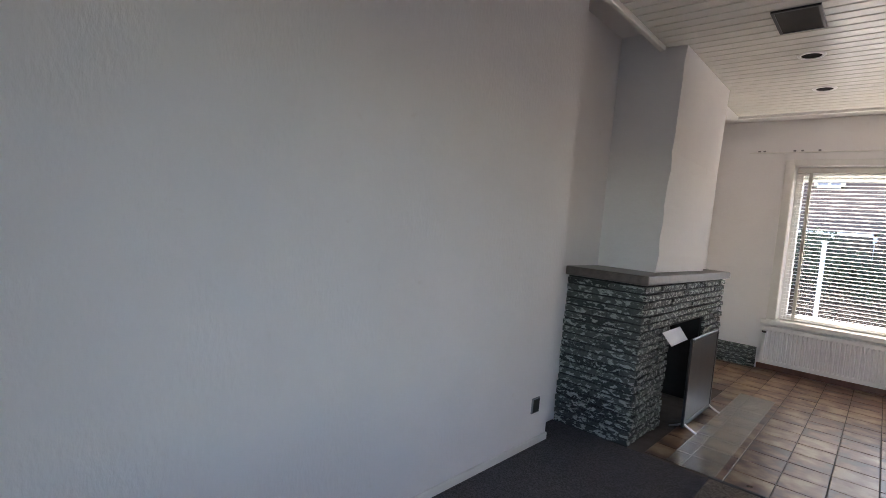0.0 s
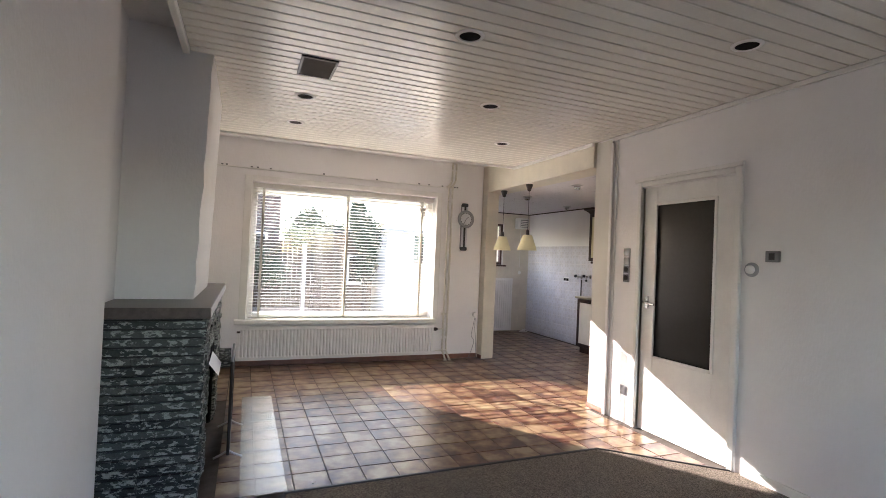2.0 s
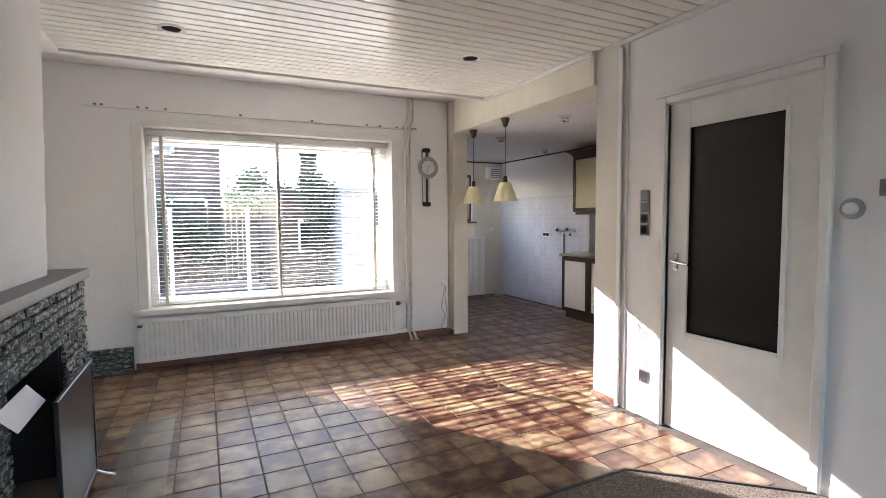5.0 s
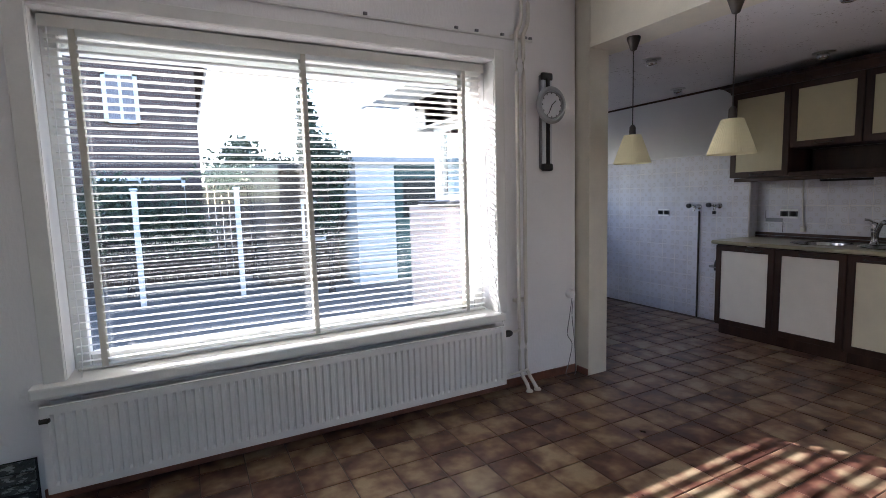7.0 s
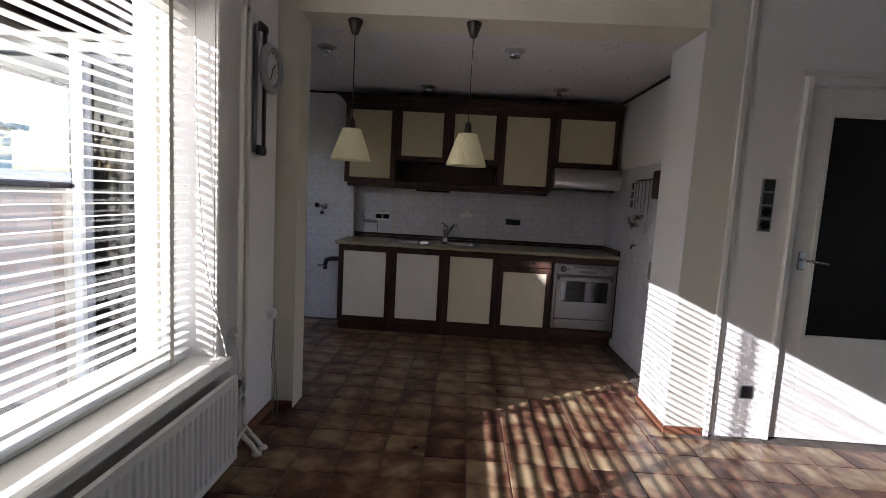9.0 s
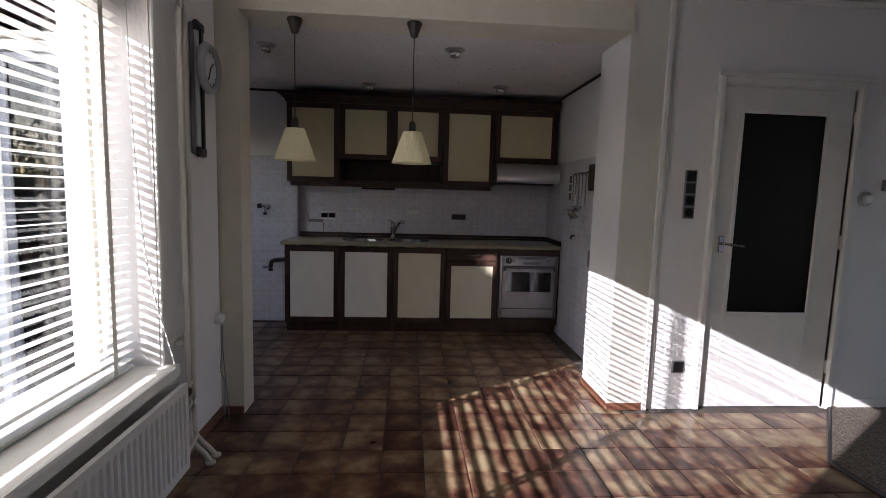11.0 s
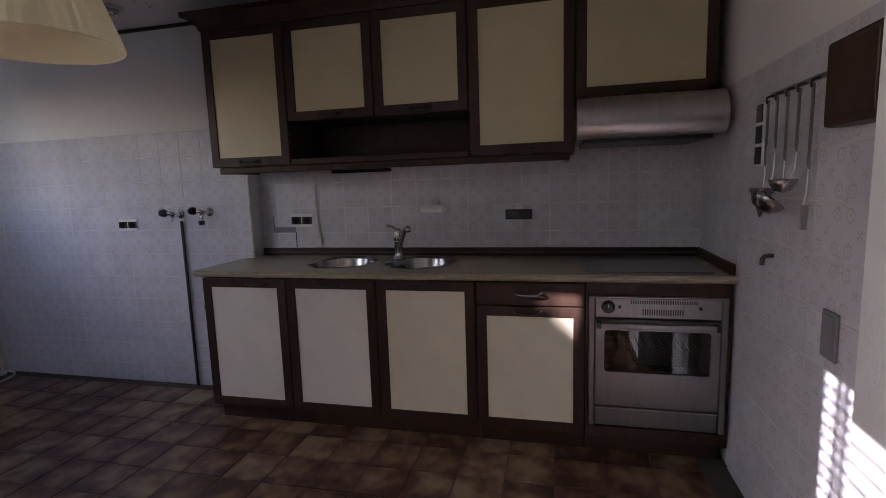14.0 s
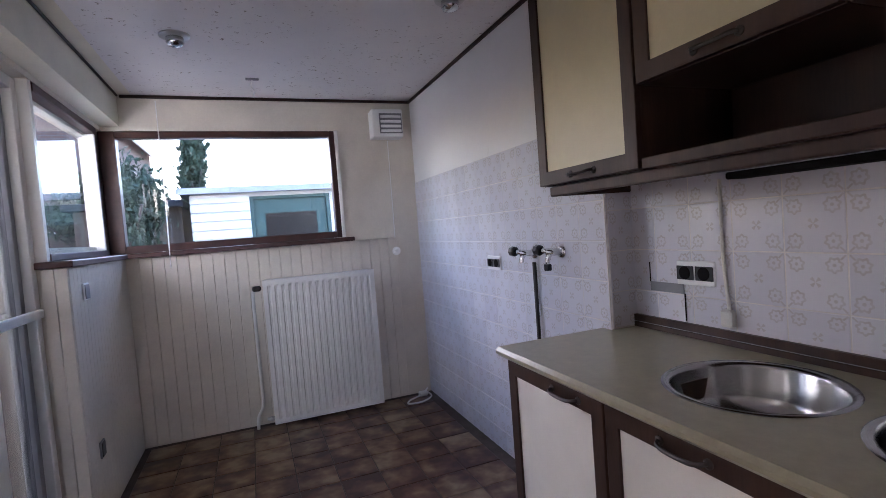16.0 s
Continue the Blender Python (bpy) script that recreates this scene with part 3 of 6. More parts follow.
def radiator(name, x0, x1, y0, y1, z0, z1, label, pitch=0.05):
    ob = thing(name, (x0 + x1) / 2, y1, z0, label, "radiator")
    bm = bmesh.new()
    n = int((x1 - x0 - 0.04) / pitch)
    step = (x1 - x0 - 0.04) / n
    prof = [(x0, 0.0)]
    for k in range(n):
        a = x0 + 0.02 + k * step
        prof += [(a + step * 0.18, 0.0), (a + step * 0.34, 0.013), (a + step * 0.58, 0.013), (a + step * 0.74, 0.0)]
    prof.append((x1, 0.0))
    rows = [[bm.verts.new((x, y0 + d * f, z)) for x, d in prof] for z, f in ((z0, 0.0), (z0 + 0.034, 0.0), (z0 + 0.05, 1.0), (z1 - 0.05, 1.0), (z1 - 0.034, 0.0), (z1, 0.0))]
    for a, b in zip(rows, rows[1:]):
        for k in range(len(prof) - 1):
            bm.faces.new((a[k], a[k + 1], b[k + 1], b[k]))
    box(x0, x1, y0 + 0.015, y0 + 0.03, z0, z1, 0.003, bm)
    box(x0, x1, y0 + 0.0005, y0 + 0.016, z1, z1 + 0.004, 0.001, bm)
    part("front_panel", bm, RADIATOR, ob)
    part("back_panel", box(x0 + 0.02, x1 - 0.02, y1 - 0.025, y1 - 0.005, z0, z1, 0.003), RADIATOR, ob)
    for s in (x0 + 0.15, x1 - 0.15):
        part("bracket", box(s - 0.02, s + 0.02, y0 + 0.03, y1, z0 + 0.1, z1 - 0.08), RADIATOR, ob)
    return ob


r1 = radiator("radiator", -0.69, 1.82, 6.755, 6.87, 0.085, 0.49, "long low ribbed white panel radiator under the window", 0.04)
part("valve", lathe([(0.012, -0.05), (0.022, -0.04), (0.024, 0.0), (0.018, 0.02), (0.008, 0.03)], 1.86, 6.78, 0.43, "x", 12), PEWTER, r1, "dark brass radiator valve")
part("valve", lathe([(0.012, -0.03), (0.014, 0.0), (0.01, 0.03)], 1.83, 6.78, 0.13, "x", 10), WHITE, r1)
part("bleed_plug", lathe([(0.012, -0.03), (0.014, 0.0), (0.008, 0.01)], -0.665, 6.76, 0.43, "x", 10), PEWTER, r1)
pipes = thing("heating_pipes", 2.0, 6.82, 0.0, "pair of cream painted heating pipes beside the window", "pipe")
for px, foot in ((1.985, 2.0), (2.042, 2.07)):
    line = curve([(px + 0.055, 6.845, 2.775), (px + 0.055, 6.845, 2.60), (px + 0.045, 6.84, 2.52), (px + 0.008, 6.828, 2.45), (px, 6.825, 2.38), (px, 6.825, 1.6), (px, 6.825, 0.6), (px, 6.825, 0.18), (px + 0.004, 6.80, 0.10), (px + 0.012, 6.76, 0.05), (foot, 6.735, 0.0)], 6)
    part("pipe", tube(line, 0.0135, 12), PIPE, pipes, smooth=True)
    part("floor_collar", lathe([(0.026, 0.0), (0.024, 0.010), (0.015, 0.016)], foot, 6.735, 0.0, "z", 16), PIPE, pipes)
part("connector", tube([(1.87, 6.78, 0.43), (1.985, 6.81, 0.43)], 0.009, 8), PIPE, pipes)
part("connector", tube([(1.83, 6.78, 0.13), (2.04, 6.81, 0.13)], 0.009, 8), PIPE, pipes)
for zz in (2.42, 0.62):
    part("clip", box(1.965, 2.06, 6.835, 6.88, zz, zz + 0.025, 0.004), PIPE, pipes)

# wall clock
CX, CZ = 2.258, 1.99
clock = thing("wall_clock", CX, 6.86, 1.54, "pendulum-style wall clock with round silver dial on a dark bar", "clock")
part("back_bar", box(CX - 0.052, CX + 0.052, 6.855, 6.878, 1.555, 2.205, 0.008), GREY, clock)
part("glass_bar", box(CX - 0.042, CX + 0.042, 6.84, 6.855, 1.58, 2.18, 0.004), CLOCKFACE, clock)
part("end_cap", box(CX - 0.05, CX + 0.05, 6.832, 6.862, 2.165, 2.22, 0.02, seg=3), BLACK, clock)
part("end_cap", box(CX - 0.05, CX + 0.05, 6.832, 6.862, 1.54, 1.595, 0.02, seg=3), BLACK, clock)
part("stem", box(CX - 0.013, CX + 0.013, 6.828, 6.841, 1.58, 2.18), BLACK, clock)
part("neck", lathe([(0.06, 0.0), (0.075, -0.02), (0.085, -0.026)], CX, 6.838, CZ, "y", 28), GREY, clock, smooth=True)
part("rim", lathe([(0.088, 0.0), (0.120, 0.0), (0.127, -0.010), (0.127, -0.022), (0.112, -0.038), (0.097, -0.036), (0.095, -0.018)], CX, 6.815, CZ, "y", 48, caps=False), CLOCKRIM, clock, "grey metal rim", smooth=True)
part("inner_ring", lathe([(0.084, -0.0205), (0.088, -0.023), (0.093, -0.0205)], CX, 6.815, CZ, "y", 40, caps=False), GREY, clock)
dial = part("dial", lathe([(0.097, -0.012), (0.097, -0.02)], CX, 6.815, CZ, "y", 40), CLOCKFACE, clock)
for k in range(12):
    a = k * math.pi / 6
    cx, cz = CX + 0.08 * math.sin(a), CZ + 0.08 * math.cos(a)
    part("hour_mark", box(cx - 0.003, cx + 0.003, 6.7925, 6.794, cz - 0.006, cz + 0.006), BLACK, dial)
part("clock_hand", tube([(CX, 6.791, CZ), (CX + 0.035, 6.791, CZ + 0.030)], 0.0035, 5), BLACK, dial)
part("clock_hand", tube([(CX, 6.790, CZ), (CX - 0.03, 6.790, CZ - 0.062)], 0.003, 5), BLACK, dial)

# low wall socket with a trailing lead beside the column
ws = thing("wall_socket", 2.50, 6.87, 0.58, "small white surface socket with a loose white lead", "socket")
part("housing", lathe([(0.035, 0.0), (0.035, -0.03), (0.028, -0.04)], 2.49, 6.88, 0.62, "y", 16), PLASTIC, ws)
part("lead", tube(curve([(2.49, 6.845, 0.59), (2.46, 6.84, 0.45), (2.44, 6.84, 0.32), (2.48, 6.835, 0.24), (2.44, 6.82, 0.12), (2.40, 6.81, 0.02), (2.50, 6.82, 0.012), (2.51, 6.84, 0.25), (2.49, 6.845, 0.45), (2.50, 6.845, 0.57)]), 0.0032, 6), GREY, ws, "thin grey lead")

# ---- fireplace ----
fire = thing("fireplace", -1.08, 4.4, 0.0, "stacked dark slate fireplace with brown stone mantel", "fireplace")
X1, Y0, Y1, ZT = -0.845, 3.425, 5.39, 1.035
OY0, OY1, OZ = 3.98, 4.85, 0.72
part("core", boxes((-1.355, X1, Y0, OY0, -0.004, ZT), (-1.355, X1, OY1, Y1, -0.004, ZT), (-1.355, X1, OY0, OY1, OZ, ZT), (-1.355, -1.30, OY0, OY1, -0.004, OZ)), RUBBLE, fire)
part("firebox", boxes((-1.298, X1 - 0.01, OY0 + 0.001, OY0 + 0.02, 0, OZ - 0.002), (-1.298, X1 - 0.01, OY1 - 0.02, OY1 - 0.001, 0, OZ - 0.002), (-1.299, -1.285, OY0 + 0.02, OY1 - 0.02, 0, OZ - 0.002)), SOOT, fire)
part("mantel_shelf", box(-1.358, -0.80, 3.372, 5.45, ZT, 1.095, 0.008, seg=2), MANTEL, fire, "brown-grey stone mantel slab")
rnd = random.Random(4)


def stone_piece(lx, ly, lz, seed):
    """A rough split strip, its front uneven."""
    r = random.Random(seed)
    bm = bmesh.new()
    n = 6
    rows = []
    for i in range(n + 1):
        x = -lx / 2 + lx * i / n
        j = lambda s: r.uniform(-s, s)
        rows.append([bm.verts.new((x + j(0.004) * (0 < i < n), -ly / 2, -lz / 2 + j(0.002))), bm.verts.new((x, ly / 2 + j(0.005), -lz / 2 + abs(j(0.003)))),
                     bm.verts.new((x, ly / 2 + j(0.005), lz / 2 - abs(j(0.003)))), bm.verts.new((x, -ly / 2, lz / 2 + j(0.002)))])
    for a, b in zip(rows, rows[1:]):
        for k in range(3):
            bm.faces.new((a[k], a[k + 1], b[k + 1], b[k]))
    bm.faces.new(rows[0])
    bm.faces.new(rows[-1])
    return bm


RH = 0.0485
LENS = (0.12, 0.18, 0.24, 0.31)
STRIPS = {}
for L in LENS:
    for s in range(3):
        ob = part("stone_strip", stone_piece(L - 0.003, 0.034, RH - 0.010, s + int(L * 1000)), STONE, None)
        STRIPS[L, s] = ob.data
        bpy.data.objects.remove(ob)


def lay_stones(parent, runs, rows, z0, turn):
    """Courses of strips along runs (start, end, z from, z to) of a face; place(u) gives the plan point."""
    off = origin(parent)
    for k in range(rows):
        zz = z0 + (k + 0.5) * RH
        for u0, u1, za, zb, place in runs:
            if not za <= zz <= zb:
                continue
            u = u0
            while u < u1 - 0.03:
                L = rnd.choice(LENS)
                if u + L > u1 - 0.05:
                    L2 = u1 - u
                else:
                    L2 = L
                base = min(LENS, key=lambda v: abs(v - L2))
                ob = new("stone_strip", STRIPS[base, rnd.randrange(3)])
                ob.parent = parent
                x, y = place(u + L2 / 2, rnd.uniform(-0.006, 0.008))
                ob.location = Vector((x, y, zz)) * S - off
                ob.rotation_euler = (0, 0, turn)
                ob.scale = (L2 / base, 1, 1)
                u += L2


# chimney breast
def breast():
    bm = bmesh.new()
    r = random.Random(8)
    n = 14
    rings = []
    for i in range(n + 1):
        z = 1.093 + (2.779 - 1.093) * i / n
        j = r.uniform(-0.006, 0.006)
        rings.append([bm.verts.new(p) for p in ((-1.357, 3.86, z), (-0.93 + j + 0.04 * (z - 1.1) / 1.6, 3.86 + 0.3 * j, z), (-0.93 + 0.4 * j + 0.04 * (z - 1.1) / 1.6, 5.05, z), (-1.357, 5.05, z))])
    for a, b in zip(rings, rings[1:]):
        for k in range(4):
            bm.faces.new((a[k], a[(k + 1) % 4], b[(k + 1) % 4], b[k]))
    bm.faces.new(rings[0])
    bm.faces.new(rings[-1])
    return bm


structure("wall_chimney", breast(), WALL, "white plastered chimney breast with uneven corner")

hg = part("hearth_plate", box(-0.61, -0.345, 3.45, 5.50, 0.0012, 0.006, 0.001), PLATEGLASS)
hg.visible_shadow = False
tagged(hg, "clear glass hearth plate lying on the tiles", "hearth plate")

screen = thing("fire_screen", -0.69, 4.35, 0.0, "black folding fire screen standing before the hearth", "fire screen")
part("frame", boxes((-0.70, -0.68, 4.02, 4.045, 0.03, 0.66), (-0.70, -0.68, 4.70, 4.725, 0.03, 0.66), (-0.70, -0.68, 4.045, 4.70, 0.03, 0.06), (-0.70, -0.68, 4.045, 4.70, 0.63, 0.66), bev=0.004), BLACK, screen)
part("mesh_panel", box(-0.694, -0.686, 4.045, 4.70, 0.06, 0.63), BLACK, screen)
for yy in (4.05, 4.69):
    part("foot", tube(curve([(-0.78, yy, 0.008), (-0.73, yy, 0.03), (-0.69, yy, 0.05), (-0.65, yy, 0.03), (-0.60, yy, 0.008)]), 0.007, 6), STEEL, screen, "polished steel foot")
ps = bmesh.new()
lo = [(-0.765, 3.84, 0.613), (-0.765, 4.20, 0.62)]
hi = [(-0.822, 3.80, 0.70), (-0.822, 4.18, 0.705)]
for dx in (0.0, 0.0015):
    ps.faces.new([ps.verts.new((x + dx, y, z)) for x, y, z in (lo[0], lo[1], hi[1], hi[0])])
tagged(part("paper_sheet", ps, PAPER), "white sheet of paper leaning behind the fire screen", "paper")

skirt = thing("stone_plinth", -1.05, 6.86, 0.0, "low stacked slate plinth beside the radiator", "plinth")
part("core", box(-1.357, -0.745, 6.845, 6.878, -0.004, 0.225), RUBBLE, skirt)

# ---- hall door ----
door = thing("door_1", 2.62, 3.35, 0.0, "white painted door with one tall figured glass pane, closed", "door", kind="structure")
part("door_frame", boxes((2.59, 2.70, 2.85, 2.90, 0.002, 2.18), (2.677, 2.70, 2.90, 2.915, 0.002, 2.125), (2.59, 2.70, 3.80, 3.84, 0.002, 2.18), (2.59, 2.70, 2.90, 3.80, 2.125, 2.18), bev=0.006), WHITE, door)
leaf = part("door_leaf", boxes((2.635, 2.675, 2.9015, 3.075, 0.006, 2.12), (2.635, 2.675, 3.655, 3.796, 0.006, 2.12), (2.635, 2.675, 3.075, 3.655, 0.006, 0.655), (2.635, 2.675, 3.075, 3.655, 1.965, 2.12), bev=0.002), WHITE, door)
part("glazing_bead", boxes((2.622, 2.637, 3.06, 3.085, 0.64, 1.98), (2.622, 2.637, 3.645, 3.67, 0.64, 1.98), (2.622, 2.637, 3.085, 3.645, 0.64, 0.665), (2.622, 2.637, 3.085, 3.645, 1.955, 1.98), bev=0.003), WHITE, leaf)
# The hall's darkness is put into the pane's colour.
part("pane", box(2.65, 2.656, 3.07, 3.66, 0.65, 1.97), UNLITGLASS, leaf, "figured glass pane coloured near-black for the unlit hall")
part("casing_head", box(2.572, 2.594, 2.825, 3.865, 2.168, 2.200, 0.006, seg=2), WHITE, door)
handle = part("door_handle", box(2.622, 2.634, 3.705, 3.745, 1.06, 1.17, 0.006, seg=2), CHROME, leaf)
part("lever", tube(curve([(2.622, 3.725, 1.12), (2.585, 3.725, 1.12), (2.578, 3.70, 1.118), (2.578, 3.60, 1.105)]), 0.009, 8), CHROME, handle)
for zz in (0.25, 1.1, 1.9):
    part("hinge", tube([(2.625, 2.902, zz), (2.625, 2.902, zz + 0.09)], 0.007, 8), WHITE, leaf)


def plate(name, x, y, z, wide, high, face, label, category="switch", n=1, axis="x", toward=-1, plate_mat=None, round_dots=()):
    """A wall plate with square inserts one above another or side by side."""
    ob = thing(name, x, y, z, label, category)
    pm = plate_mat or PLASTIC

    def slab(u0, u1, d0, d1, v0, v1, bev):
        a, b = sorted((toward * d0, toward * d1))
        if axis == "x":
            return box(x + a, x + b, y + u0, y + u1, z + v0, z + v1, bev)
        return box(x + u0, x + u1, y + a, y + b, z + v0, z + v1, bev)
    part("cover_plate", slab(-wide / 2, wide / 2, 0, 0.009, -high / 2, high / 2, 0.003), pm, ob)
    upright = high >= wide
    for k in range(n):
        c = ((k + 0.5) / n - 0.5) * (high if upright else wide)
        s = (wide if upright else high) * 0.40
        su = s if upright else (wide / n) * (0.465 if n == 2 else 0.40)
        sv = (high / n) * 0.42 if upright else s * (1.0 if pm is BLACK else 0.72)
        cu, cv = (0, c) if upright else (c, 0)
        ins = part("insert", slab(cu - su, cu + su, 0.009, 0.013, cv - sv, cv + sv, 0.002), face, ob)
        if k in round_dots:
            bm = lathe([(min(s * 0.8, sv * 0.94), 0.0), (min(s * 0.8, sv * 0.94), toward * 0.003), (min(s * 0.7, sv * 0.82), toward * 0.0035)], x + (toward * 0.012 if axis == "x" else cu), y + (cu if axis == "x" else toward * 0.012), z + cv, axis, 16)
            part("socket_ring", bm, MATTBLACK, ins)
    return ob


plate("switch_plate", 2.62, 3.972, 1.43, 0.078, 0.31, BLACK, "tall grey plate of four black switches and sockets", "switch", 4, plate_mat=GREY, round_dots=(0, 1))
plate("wall_socket", 2.62, 3.955, 0.29, 0.085, 0.085, BLACK, "black square socket low on the wall", "socket", 1, plate_mat=GREY)
plate("wall_socket", -1.23, 2.92, 0.26, 0.085, 0.095, BLACK, "black square socket low on the wall near the fireplace", "socket", 1, toward=1, plate_mat=GREY)
th = thing("thermostat", 2.62, 2.62, 1.53, "small grey wall thermostat", "thermostat")
part("housing", box(2.595, 2.62, 2.575, 2.665, 1.49, 1.565, 0.006, seg=2), GREY, th)
part("face", box(2.591, 2.596, 2.60, 2.64, 1.505, 1.55, 0.002), BLACK, th)
dm = thing("dimmer_knob", 2.62, 2.77, 1.435, "round grey dimmer switch with white knob on the wall", "switch")
part("cover", lathe([(0.050, 0.0), (0.050, -0.010), (0.040, -0.014)], 2.62, 2.77, 1.435, "x", 28), CLOCKRIM, dm)
part("knob", lathe([(0.030, 0.0), (0.028, -0.02), (0.022, -0.026), (0.0001, -0.028)], 2.606, 2.77, 1.435, "x", 24), PLASTIC, dm)

# ---- living room ceiling fittings ----
HOLESHADE = MATTBLACK


def downlight(x, y):
    ob = thing("downlight", x, y, HL, "empty round recessed downlight with white ring", "downlight", "recessed downlights")
    part("ring", lathe([(0.058, 0.0), (0.060, -0.008), (0.076, -0.006), (0.082, 0.0)], x, y, HL, "z", 28, caps=False), PLASTIC, ob, smooth=True)
    # Flat matt black disc stands in for the shade inside the empty hole.
    part("can", lathe([(0.0585, -0.003), (0.0585, -0.001)], x, y, HL, "z", 24), HOLESHADE, ob)
    return ob


d0 = downlight(0.445, 2.86)
for x, y in ((1.112, 3.90), (1.83, 2.27), (-0.265, 4.40), (-0.26, 5.25), (1.80, 4.96)):
    copy_thing(d0, Matrix.Translation((x * S, y * S, HL * S)))
vent = thing("ceiling_grille", -0.26, 3.74, HL, "dark square speaker grille set in the boarded ceiling", "grille")
part("frame", boxes((-0.375, -0.145, 3.57, 3.585, HL - 0.012, HL), (-0.375, -0.145, 3.895, 3.91, HL - 0.012, HL), (-0.375, -0.36, 3.585, 3.895, HL - 0.012, HL), (-0.16, -0.145, 3.585, 3.895, HL - 0.012, HL)), BLACK, vent)
part("mesh", box(-0.36, -0.16, 3.585, 3.895, HL - 0.008, HL - 0.002), GRILLE, vent)

# ---- kitchen ----


def frame_ring(x0, x1, y0, y1, z0, z1, f):
    """One closed frame of four mitred members, its edges slightly rounded."""
    bm = bmesh.new()
    outer = [(y0, z0), (y1, z0), (y1, z1), (y0, z1)]
    inner = [(y0 + f, z0 + f), (y1 - f, z0 + f), (y1 - f, z1 - f), (y0 + f, z1 - f)]
    of, ob, nf, nb = ([bm.verts.new((x, y, z)) for y, z in ring] for ring, x in ((outer, x0), (outer, x1), (inner, x0), (inner, x1)))
    for k in range(4):
        j = (k + 1) % 4
        for q in ((of[k], of[j], nf[j], nf[k]), (ob[k], ob[j], nb[j], nb[k]), (of[k], of[j], ob[j], ob[k]), (nf[k], nf[j], nb[j], nb[k])):
            bm.faces.new(q)
    rim = [e for e in bm.edges if all(abs(v.co.x - x0) < 1e-6 for v in e.verts) and any(abs(e.verts[0].co[a] - e.verts[1].co[a]) < 1e-6 for a in (1, 2))]
    bmesh.ops.bevel(bm, geom=rim, offset=0.003, segments=2, affect="EDGES", profile=0.6)
    return bm


def door_front(parent, y0, y1, z0, z1, x, face=PANEL):
    """A framed cabinet door facing the room: dark stiles round a cream panel."""
    f = 0.05
    fr = part("door", frame_ring(x, x + 0.02, y0, y1, z0, z1, f), WOOD, parent)
    part("panel", box(x + 0.007, x + 0.016, y0 + f - 0.004, y1 - f + 0.004, z0 + f - 0.004, z1 - f + 0.004), face, fr, "cream laminate panel")
    return fr


def pull(parent, y, z, x, long=0.13):
    """A small bronze drawer pull with a drooping bar."""
    pts = curve([(x, y - long / 2, z), (x - 0.018, y - long / 2 + 0.008, z), (x - 0.026, y - long / 4, z - 0.004), (x - 0.026, y + long / 4, z - 0.004), (x - 0.018, y + long / 2 - 0.008, z), (x, y + long / 2, z)], 4)
    part("handle", tube(pts, 0.0055, 6), PEWTER, parent)
    for s in (-1, 1):
        part("rosette", lathe([(0.012, 0.0), (0.012, -0.003), (0.007, -0.006)], x, y + s * long / 2, z, "x", 10), PEWTER, parent)


XF = 4.355
def base_unit(y0, y1, drawer=False, pull_side=0.0, face=PANEL):
    ob = thing("base_cabinet", 4.6, (y0 + y1) / 2, 0.0, "dark wooden base cabinet with cream panel door" + (" under a drawer" if drawer else ""), "cabinet", "kitchen base cabinets")
    part("carcass", boxes((XF + 0.022, 4.94, y0 + 0.002, y0 + 0.018, 0.10, 0.862), (XF + 0.022, 4.94, y1 - 0.018, y1 - 0.002, 0.10, 0.862), (XF + 0.022, 4.94, y0 + 0.018, y1 - 0.018, 0.10, 0.118), (4.925, 4.94, y0 + 0.018, y1 - 0.018, 0.118, 0.862)), WOOD, ob)
    part("plinth", box(XF + 0.08, XF + 0.10, y0 + 0.002, y1 - 0.002, 0.0, 0.0995), WOOD, ob)
    top = 0.855
    if drawer:
        dr = part("drawer_front", box(XF, XF + 0.02, y0 + 0.004, y1 - 0.004, 0.744, top, 0.003), WOOD, ob)
        pull(dr, (y0 + y1) / 2, 0.80, XF)
        top = 0.738
    d = door_front(ob, y0 + 0.004, y1 - 0.004, 0.110, top, XF, face)
    pull(d, (y0 + y1) / 2 + pull_side, top - 0.026, XF)
    return ob


base_unit(6.421, 6.945, pull_side=-0.09)
base_unit(5.902, 6.421, pull_side=0.0)
base_unit(5.380, 5.902, pull_side=0.09, face=CREAMED)
base_unit(4.858, 5.380, drawer=True, face=CREAMED)
OY, OX = 4.252, 4.842
OM = (OY + OX) / 2
ovc = thing("oven_cabinet", 4.6, OM, 0.0, "dark wooden cabinet housing the oven", "cabinet")
part("carcass", boxes((XF + 0.004, 4.94, 4.236, OY - 0.003, 0.10, 0.862), (XF + 0.004, 4.94, OX + 0.003, 4.856, 0.10, 0.862), (4.90, 4.94, OY - 0.003, OX + 0.003, 0.10, 0.862), (XF + 0.08, 4.90, 4.236, 4.856, 0.0, 0.10), (XF + 0.03, 4.90, OY - 0.003, OX + 0.003, 0.101, 0.160)), WOOD, ovc)
part("top_rail", box(XF + 0.002, XF + 0.02, 4.236, 4.856, 0.800, 0.862, 0.002), WOOD, ovc)
part("bottom_rail", box(XF + 0.002, XF + 0.02, 4.236, 4.856, 0.102, 0.160, 0.002), WOOD, ovc)


